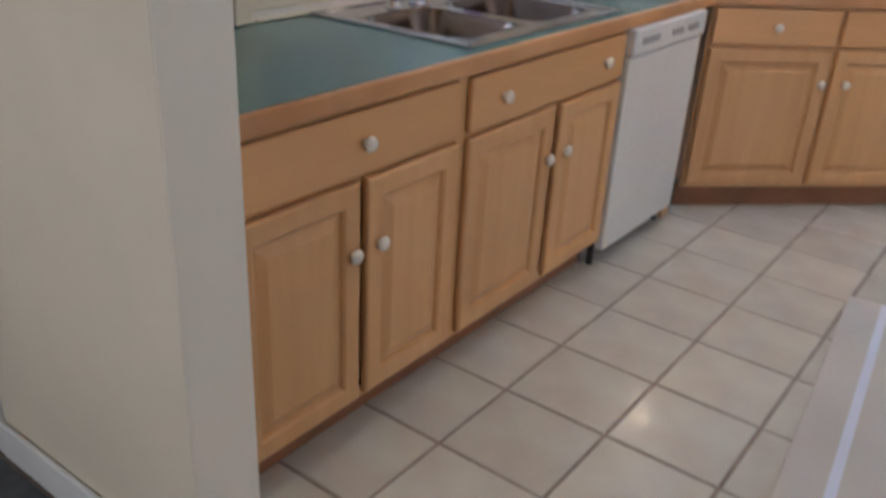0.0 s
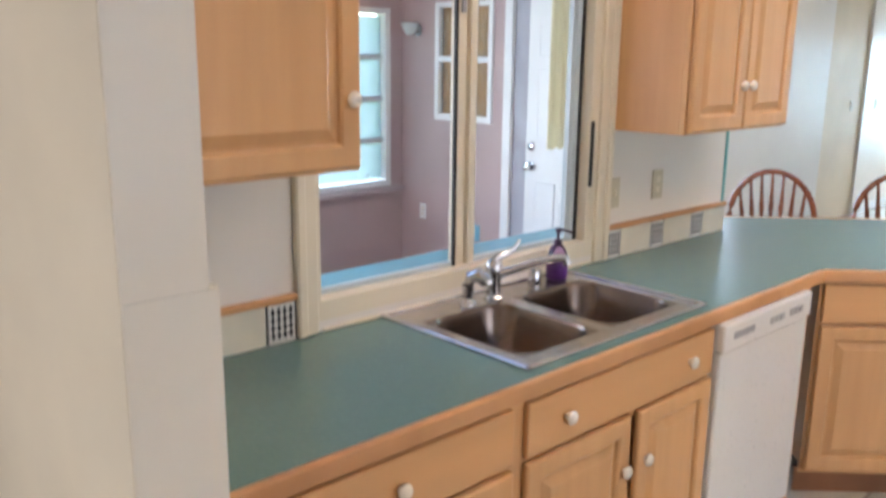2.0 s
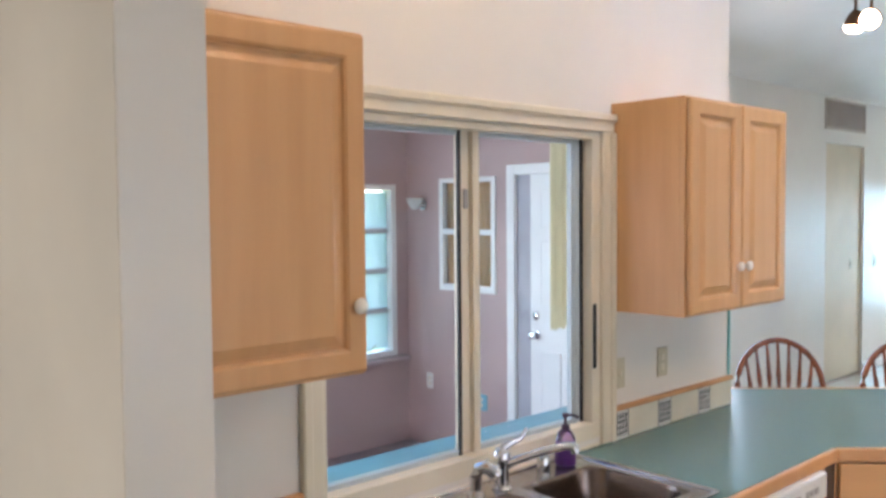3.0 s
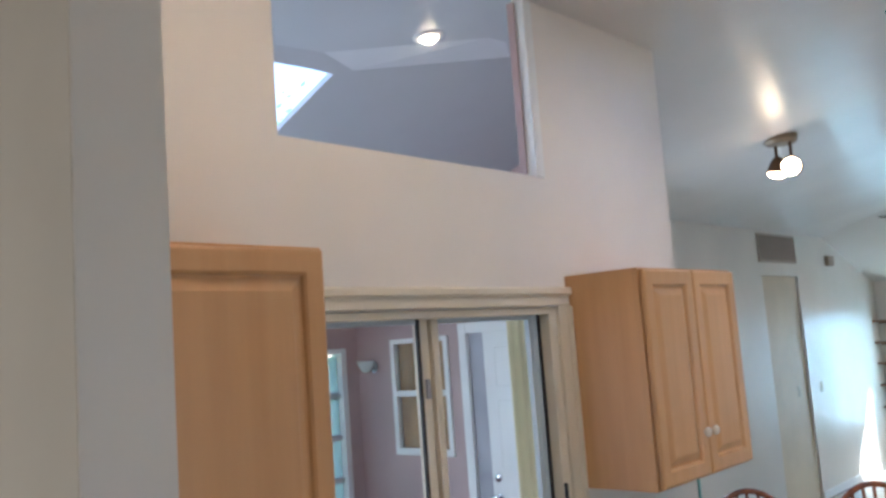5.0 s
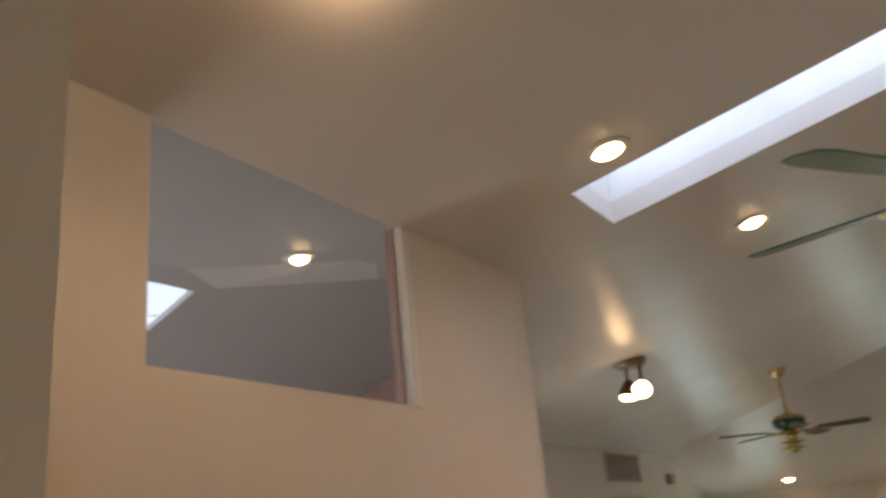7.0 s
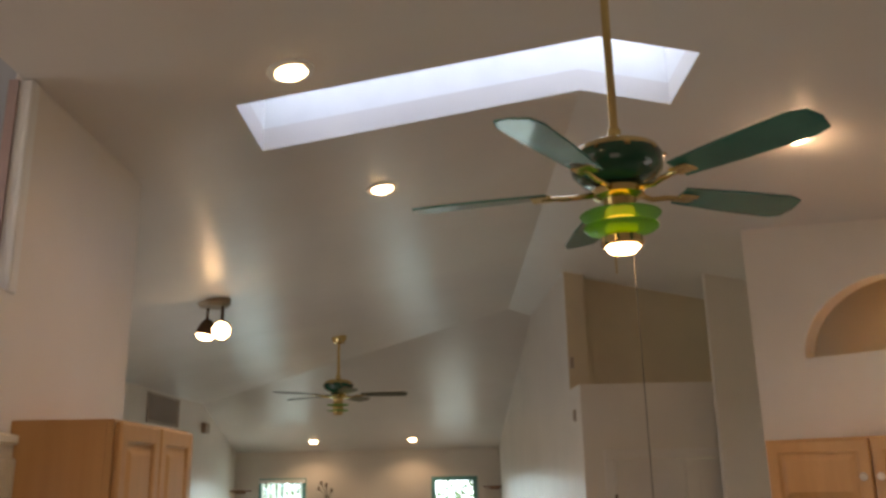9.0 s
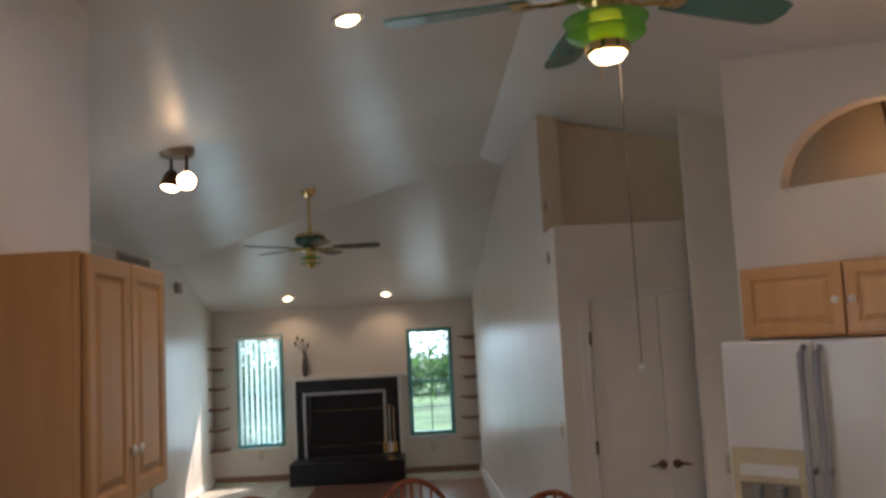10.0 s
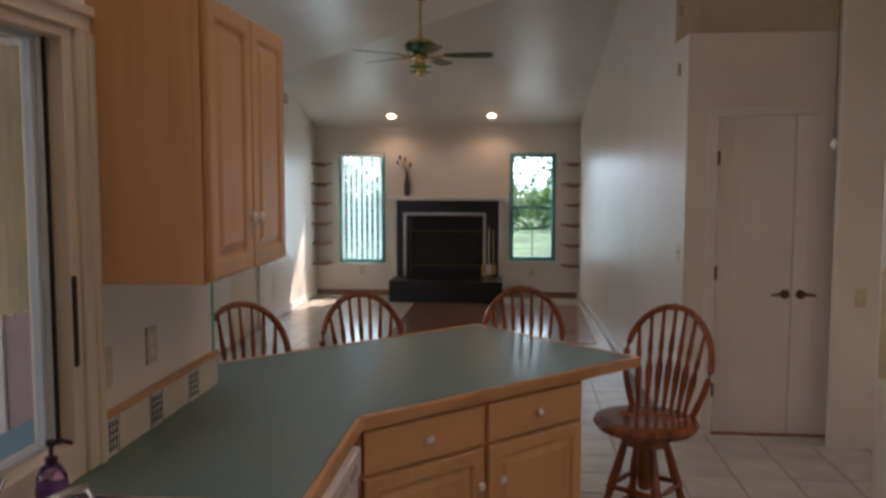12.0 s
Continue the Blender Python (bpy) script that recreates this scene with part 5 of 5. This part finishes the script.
# ---- bar stools ----
def bar_stool(place, rz, label):
    s = thing("bar_stool", place, label, "bar stool", "bar stools at the peninsula", rz)
    sz = 0.60
    prof = [(0.0, sz), (0.12, sz + 0.002), (0.20, sz + 0.012), (0.228, sz + 0.006), (0.236, sz - 0.010), (0.218, sz - 0.036), (0.10, sz - 0.045), (0.0, sz - 0.045)]
    part("seat", bm_lathe(prof[::-1], 32), CHERRY, s, "saddled cherry-stained seat", True)
    part("swivel", bm_lathe([(0.09, sz - 0.075), (0.09, sz - 0.046)], 20), DARK, s)
    part("centre_block", bm_lathe([(0.022, 0.28), (0.034, 0.30), (0.034, sz - 0.12), (0.11, sz - 0.105), (0.11, sz - 0.076)], 20), CHERRY, s, "", True)
    for a in (45, 135, 225, 315):
        c, q = math.cos(radians(a)), math.sin(radians(a))
        pts = [(c * (0.09 + 0.15 * (1 - f)), q * (0.09 + 0.15 * (1 - f)), f * (sz - 0.085)) for f in (0, 0.12, 0.25, 0.4, 0.5, 0.62, 0.8, 1)]
        part("leg", bm_tube(pts, [0.013, 0.016, 0.020, 0.022, 0.016, 0.023, 0.020, 0.016], 10), CHERRY, s, "", True)
    for zz, r in ((0.17, 0.205), (0.30, 0.17)):
        for a in (45, 135, 225, 315):
            p = (math.cos(radians(a)) * r, math.sin(radians(a)) * r, zz)
            q = (math.cos(radians(a + 90)) * r, math.sin(radians(a + 90)) * r, zz)
            mid = tuple((i + j) / 2 for i, j in zip(p, q))
            part("stretcher", bm_tube([p, mid, q], [0.010, 0.014, 0.010], 8), CHERRY, s, "", True)
    # bow back leans away from the seat's front (front is -y)
    H, W = 0.475, 0.212

    def bow(f):
        h0 = 0.235
        if 0.2 <= f <= 0.8:
            a = math.pi * (f - 0.2) / 0.6
            x, h = -W * math.cos(a), h0 + (H - h0) * math.sin(a)
        else:
            k = min(f, 1 - f) / 0.2
            x, h = W * (0.70 + 0.30 * math.sin(k * math.pi / 2)), h0 * k
            x = -x if f < 0.5 else x
        return (x, 0.15 + 0.11 * h / H + 0.03 * (1 - abs(x) / W), sz + 0.005 + h)
    part("bow", bm_tube([bow(i / 28) for i in range(29)], 0.0155, 10), CHERRY, s, "bent cherry-stained bow", True)
    for i in range(7):
        u = (i - 3) / 3
        # top of each spindle lies on the bow
        best = min((bow(j / 200) for j in range(40, 161)), key=lambda p: abs(p[0] - u * 0.165))
        x0 = u * 0.115
        y0 = 0.175 - 0.03 * u * u
        pts, rad = [], []
        for f, r in ((0, 0.009), (0.15, 0.011), (0.3, 0.016), (0.42, 0.017), (0.52, 0.009), (0.6, 0.013), (0.8, 0.009), (1, 0.008)):
            pts.append((x0 + (best[0] - x0) * f, y0 + (best[1] - y0) * f, sz + 0.006 + (best[2] - sz - 0.006) * f))
            rad.append(r)
        part("spindle", bm_tube(pts, rad, 8), CHERRY, s, "", True)
    return s


stool = bar_stool((-0.025, 4.435, 0), -35, "cherry-stained bow-back swivel stool at the peninsula end")
for (px_, py_), rz in (((-1.77, 4.31), 35), ((-1.31, 4.69), 25), ((-0.545, 4.97), 8)):
    o = copy_thing(stool, pose(px_, py_, 0, 0, 0, rz))
    o["label"] = "cherry-stained bow-back swivel stool behind the peninsula"


# ---- ceiling fans ----
def ceiling_fan(place, top, blades, rz, blade_mat, label, lit, cup=GREENMETAL):
    """place: the middle of the motor; top: height of the ceiling over it."""
    f = thing("ceiling_fan", place, label, "ceiling fan", "", rz)
    rise = top - place[2]
    part("canopy", bm_lathe([(0.015, rise - 0.07), (0.05, rise - 0.06), (0.07, rise - 0.02), (0.07, rise + 0.02)], 24), BRASS, f, "", True)
    part("rod", bm_cyl((0, 0, 0.06), (0, 0, rise - 0.05), 0.013), BRASS, f, "polished brass down rod")
    part("rod_collar", bm_lathe([(0.02, 0.05), (0.026, 0.07), (0.02, 0.12), (0.013, 0.13)], 18), BRASS, f, "", True)
    part("motor_cap", bm_lathe([(0.03, 0.075), (0.09, 0.07), (0.125, 0.052), (0.133, 0.035)], 32), BRASS, f, "", True)
    m = part("motor", bm_lathe([(0.135, 0.034), (0.140, 0.015), (0.132, -0.018), (0.105, -0.045), (0.06, -0.06)], 32), cup, f, "dark green motor housing", True)
    for k in range(10):
        a = 2 * math.pi * k / 10
        part("stud", bm_lathe([(0.004, -0.006), (0.009, 0.0), (0.004, 0.006)], 8, m=Matrix.Translation((0.139 * math.cos(a), 0.139 * math.sin(a), 0.026))), BRASS, m)
    part("hub", bm_lathe([(0.06, -0.061), (0.075, -0.07), (0.075, -0.09), (0.05, -0.10), (0.045, -0.13)], 24), BRASS, f, "", True)
    for k in range(blades):
        a = radians(360 / blades * k)
        rot = Matrix.Rotation(a, 4, 'Z')
        b = bm_tube([(0.06, 0, -0.075), (0.12, 0.012, -0.083), (0.16, 0.0, -0.078), (0.23, 0, -0.072)], [0.010, 0.008, 0.009, 0.006], 8)
        bm_box(0.20, 0.26, -0.03, 0.03, -0.076, -0.070, 0.002, b)
        b.transform(rot)
        iron = part("blade_iron", b, BRASS, f, "brass blade iron", True)
        pts = [(0.21, -0.045), (0.40, -0.06), (0.58, -0.066), (0.625, -0.05), (0.635, 0.0), (0.625, 0.05), (0.58, 0.066), (0.40, 0.06), (0.21, 0.045)]
        b = bm_prism(pts, -0.003, 0.003)
        b.transform(rot @ Matrix.Translation((0, 0, -0.066)) @ pose(0, 0, 0, -11))
        part("blade", b, blade_mat, f, "")
    if lit:
        part("light_stem", bm_lathe([(0.040, -0.13), (0.046, -0.15), (0.046, -0.19), (0.038, -0.20)], 24), AMBER, f, "glowing amber glass stem", True)
        part("upper_glass", bm_lathe([(0.048, -0.158), (0.115, -0.150), (0.118, -0.146), (0.048, -0.153)], 32), GREENGLASS, f, "pale green glass disc", True)
        part("lower_glass", bm_lathe([(0.045, -0.205), (0.10, -0.192), (0.108, -0.186), (0.108, -0.182), (0.045, -0.199)], 32), GREENGLASS, f, "bright green glass dish", True)
        part("lamp_cup", bm_lathe([(0.040, -0.198), (0.060, -0.215), (0.062, -0.235), (0.054, -0.242)], 28), BRASS, f, "", True)
        part("bulb", bm_lathe([(0.012, -0.262), (0.038, -0.257), (0.050, -0.243), (0.050, -0.236)], 24), GLOWWARM, f, "glowing reflector bulb", True)
    else:
        part("light_stem", bm_lathe([(0.040, -0.13), (0.05, -0.15), (0.05, -0.22), (0.03, -0.25)], 24), BRASS, f, "", True)
        for zz, r in ((-0.16, 0.10), (-0.21, 0.095)):
            part("glass_ring", bm_lathe([(0.048, zz - 0.004), (r, zz), (r, zz + 0.005), (0.048, zz + 0.001)], 28), GREENGLASS, f, "green glass ring", True)
    return f


FAN1 = (0.07, 2.62, 2.86)
fan1 = ceiling_fan(FAN1, ceil_z(FAN1[0], 0), 5, 20, TEALBLADE, "brass and green ceiling fan with teal blades, lamp lit", True)
cord = part("pull_cord", bm_cyl((0.035, 0, -0.24), (0.035, 0, -1.08), 0.0012, seg=6), CORD, fan1, "long pull cord")
part("ball", bm_lathe([(0.002, -1.105), (0.008, -1.093), (0.002, -1.08)], 10, m=Matrix.Translation((0.035, 0, 0))), WHITE, cord, "", True)
part("short_chain", bm_cyl((-0.02, 0.01, -0.25), (-0.02, 0.01, -0.32), 0.0025, seg=6), BRASS, fan1)
F2 = (-1.47, 8.05, 2.80)
ceiling_fan(F2, ceil_z(F2[0], 0), 5, 0, OLIVE, "brass ceiling fan with dark olive blades, unlit", False)


# ---- recessed lamps ----
def can_light(x, y, z, slope_x, energy, label="recessed ceiling lamp with white trim, lit", slope_y=0.0, r=0.055):
    tilt = Matrix.Rotation(-math.atan(slope_x), 4, 'Y') @ Matrix.Rotation(math.atan(slope_y), 4, 'X')
    c = thing("recessed_lamp", (x, y, z), label, "ceiling lamp", "recessed lamps")
    part("trim_ring", bm_lathe([(r, -0.004), (r + 0.004, -0.010), (r + 0.028, -0.006), (r + 0.030, 0.0), (r, 0.0)], 28, m=tilt), WHITE, c, "", True)
    part("bulb", bm_lathe([(0.004, -0.031), (r * 0.5, -0.027), (r * 0.85, -0.017), (r - 0.003, -0.004)], 24, m=tilt), GLOWWARM, c, "glowing bulb face", True)
    lamp("can_lamp", 'SPOT', (x, y, z - 0.07), energy, (1.0, 0.78, 0.55), 0.05, angle=140)
    return c


for (x, y), e in (((-0.762, 4.28), 10), ((-0.97, 2.93), 5), ((1.07, 3.67), 11), ((-1.02, 1.53), 8)):
    can_light(x, y, ceil_z(x, y), SL if x < RIDGE_X else -SR, e)
for x in (-2.317, -0.974):
    y = 11.96
    can_light(x, y, hip_z(x, y), 0.0, 8, slope_y=-HIP)
can_light(-2.35, 2.81, sun_near(-2.35, 2.81), 0.0694, 0.4, slope_y=0.0724, r=0.04)
lamp("fan_lamp", 'SPOT', (FAN1[0], FAN1[1], FAN1[2] - 0.275), 6, (1.0, 0.78, 0.5), 0.05, angle=150)

for x, y, e in ((-1.02, 1.53, 1.1), (1.07, 3.67, 1.5)):
    lamp("can_spill", 'POINT', (x, y, ceil_z(x, y) - 0.085), e, (1.0, 0.76, 0.52), 0.04)

# twin spot fixture
spx, spy = -2.03, 5.86
spz = ceil_z(spx, spy)
sp = thing("ceiling_spotlight", (spx, spy, spz), "twin ceiling spotlight with bronze canopy, both lamps lit", "spotlight")
part("canopy", bm_lathe([(0.11, 0.03), (0.11, -0.02), (0.09, -0.04), (0.02, -0.045)], 24), material("antique_brass", (0.36, 0.27, 0.18), 0.4, 0.5), sp, "", True)
for (dx, dy), aim in (((-0.045, 0.02), (-0.12, -0.15, -1)), ((0.07, -0.03), (0.22, -0.95, -0.25))):
    a = Vector(aim).normalized()
    m = Matrix.Translation((dx, dy, -0.17 if dx < 0 else -0.20)) @ a.to_track_quat('Z', 'Y').to_matrix().to_4x4()
    hd = part("head", bm_lathe([(0.025, -0.05), (0.045, -0.02), (0.062, 0.03), (0.070, 0.065), (0.064, 0.065)], 24, m=m), BRONZE, sp, "bronze lamp head", True)
    part("bulb", bm_lathe([(0.056, 0.060), (0.058, 0.070), (0.040, 0.084), (0.004, 0.090)], 24, m=m), GLOWWARM, hd, "glowing bulb face", True)
    part("stem", bm_cyl((dx, dy, -0.03), (dx, dy, -0.16), 0.010), BRONZE, sp)
    p = Vector((spx + dx, spy + dy, spz - 0.18)) + a * 0.12
    lamp("spot_lamp", 'SPOT', tuple(p), 0.5 if dx > 0 else 1.2, (1.0, 0.76, 0.5), 0.06, target=tuple(p + a), angle=130)

# ---- daylight at the openings ----
lamp("sunroom_daylight", 'AREA', (SX - 0.02, 1.3, 1.33), 40, (0.78, 0.88, 1.0), 1.95, target=(0, 1.3, 1.33), size_y=1.25)
lamp("dining_daylight", 'AREA', (LEFT_X - 0.06, 5.75, 1.05), 42, (0.66, 0.82, 1.0), 1.75, target=(0, 5.85, 0.0), size_y=2.0)
lamp("window_daylight", 'AREA', (-2.795, FAR_Y + 0.14, 1.24), 22, (0.70, 0.88, 1.0), 0.58, target=(-2.795, 5, 1.24), size_y=1.46)
lamp("window_daylight", 'AREA', (-0.418, FAR_Y + 0.14, 1.26), 11, (0.70, 0.88, 1.0), 0.55, target=(-0.418, 5, 1.26), size_y=1.40)
# fill lamp added behind the camera to brighten the partition face
lamp("entry_fill", 'AREA', (-1.25, -1.50, 1.15), 7.5, (0.98, 0.96, 0.92), 2.1, target=(-1.25, 3, 1.15), size_y=1.7)
# added fill from the unseen side opening, brightens faces towards +x
lamp("side_fill", 'AREA', (2.74, 1.75, 1.35), 9, (0.82, 0.90, 1.0), 1.6, target=(0, 1.75, 1.35), size_y=1.3)

# ---- outdoors ----
setting("ground", bm_box(-300, 300, -300, 300, -0.5, -0.26), GRASS, "mown green lawn around the house", "ground")


haze = bpy.data.materials.new("hazy_sky")
haze.use_nodes = True
_e = haze.node_tree.nodes.new("ShaderNodeEmission")
_e.inputs[0].default_value, _e.inputs[1].default_value = (0.74, 0.88, 1.0, 1), 4.0
haze.node_tree.links.new(_e.outputs[0], haze.node_tree.nodes["Material Output"].inputs[0])
setting("backdrop", bm_box(-90, 90, 80, 80.5, -0.3, 45), haze, "bright hazy sky beyond the garden", "sky")


def leaf_cloud(rng, n, size, spread):
    """A crown: many small leaf quads in uneven clumps."""
    verts, faces = [], []
    clumps = [Vector((rng.gauss(0, 1) * spread[0], rng.gauss(0, 1) * spread[1], rng.gauss(0, 1) * spread[2])) for _ in range(26)]
    for _ in range(n):
        c = rng.choice(clumps)
        p = c + Vector((rng.gauss(0, .35), rng.gauss(0, .35), rng.gauss(0, .28)))
        a = Vector((rng.uniform(-1, 1), rng.uniform(-1, 1), rng.uniform(-.6, .6))).normalized() * size * rng.uniform(.6, 1.3)
        b = a.cross(Vector((rng.uniform(-1, 1), rng.uniform(-1, 1), 1))).normalized() * a.length * 0.5
        k = len(verts)
        verts += [p - a, p + b, p + a, p - b]
        faces.append((k, k + 1, k + 2, k + 3))
    me = bpy.data.meshes.new("crown")
    me.from_pydata(verts, [], faces)
    me.materials.append(LEAF)
    return me


def tree(place, h, seed, n=2600):
    rng = random.Random(seed)
    t = thing("tree", place, "leafy green garden tree outside the windows", "tree", "garden trees")
    part("trunk", bm_tube([(0, 0, 0), (0.05, 0.02, h * 0.3), (-0.04, 0.05, h * 0.6), (0.03, 0, h * 0.9)], [0.16, 0.13, 0.09, 0.03], 10), BARK, t, "", True)
    for k in range(5):
        a = rng.uniform(0, 6.28)
        z = h * rng.uniform(0.35, 0.6)
        part("limb", bm_tube([(0, 0, z), (math.cos(a) * 0.5, math.sin(a) * 0.5, z + 0.5), (math.cos(a) * 1.1, math.sin(a) * 1.1, z + 0.9)], [0.06, 0.04, 0.02], 8), BARK, t, "", True)
    c = new("crown", leaf_cloud(rng, n, 0.07, (1.0, 1.0, h * 0.22)))
    c.parent = t
    c.location = (0, 0, h * 0.68)
    return t


def shrub(place, h, seed):
    rng = random.Random(seed)
    t = thing("shrub", place, "dense green garden shrub", "shrub", "garden shrubs")
    for k in range(4):
        a = k * 1.57
        part("stem", bm_tube([(0, 0, 0), (math.cos(a) * 0.15, math.sin(a) * 0.15, h * 0.5)], [0.03, 0.015], 6), BARK, t)
    c = new("crown", leaf_cloud(rng, 4200, 0.075, (0.45, 0.4, h * 0.2)))
    c.parent = t
    c.location = (0, 0, h * 0.5)


# first tree is added mostly out of view to block sun at window_5
tree((1.9, 16.2, -0.26), 7.4, 1, 12000)
tree((-3.8, 30.0, -0.26), 6.5, 2)
tree((4.6, 29.0, -0.26), 7.0, 3)
tree((-9.0, 27.0, -0.26), 6.0, 4)
for i, (x, y, h) in enumerate(((0.72, 20.2, 3.0), (2.0, 20.5, 1.8), (-4.9, 20.0, 2.6), (-3.6, 20.4, 2.5), (-6.2, 20.3, 2.8), (-1.2, 33.0, 1.5), (0.4, 33.5, 1.6), (1.9, 33.0, 1.5), (-2.8, 33.0, 1.5))):
    shrub((x, y, -0.26), h, 20 + i)
tree((-14.0, 9.0, -0.26), 6.0, 5)
tree((-13.0, 4.0, -0.26), 5.0, 6)

# ---- floor pieces ----
P = 0.312
tile_me = bpy.data.meshes.new("tile")
b = bm_box(-P / 2 + 0.005, P / 2 - 0.005, -P / 2 + 0.005, P / 2 - 0.005, -0.008, 0.0, 0.0025)
b.to_mesh(tile_me)
b.free()
tile_me.materials.append(TILE)
rest = bmesh.new()
TX, TY = -0.621 + P / 2, 1.98 + P / 2
for i in range(-10, 11):
    for j in range(-11, 34):
        x, y = TX + i * P, TY + j * P
        if y > FAR_Y - 0.1 or x > 2.85 or y < 0.6 or (y > 6.3 and x > 0.45):
            continue
        if (x < X0 and y < SY + 0.3) or x < LEFT_X:
            continue
        if -1.35 < x < 1.45 and 0.6 < y < 7.3:
            o = new("tile", tile_me)
            o.parent = tilebed
            o.location = (x, y, 0)
        else:
            bm_box(x - P / 2 + 0.004, x + P / 2 - 0.004, y - P / 2 + 0.004, y + P / 2 - 0.004, -0.008, 0.0, bm=rest)
o = part("tile_rest", rest, TILE, tilebed)
o["kind"] = "stuff"
setting("floor_hearth", bm_box(-1.98, 0.20, 9.2, 11.74, 0.001, 0.006, 0.002), material("polished_red_floor", (0.26, 0.12, 0.08), 0.2, vary=0.12, scale=3, bump=0.03, coat=0.3, stretch=(5, 0.8, 5)), "polished reddish brown floor before the hearth", "floor")
mat_floor = thing("floor_mat", (0.16, 1.95, 0.001), "plain grey-beige kitchen mat with a pale stripe", "mat", "", 5.5)
part("field", bm_box(-0.38, 0.38, -1.05, 1.05, 0.0, 0.006, 0.002), material("mat_vinyl", (0.50, 0.475, 0.435), 0.4, vary=0.05, scale=3), mat_floor)
part("stripe", bm_box(-0.272, -0.245, -1.04, 1.04, 0.0062, 0.0072), material("mat_stripe", (0.62, 0.66, 0.78), 0.4, vary=0.03), mat_floor, "pale blue stripe")
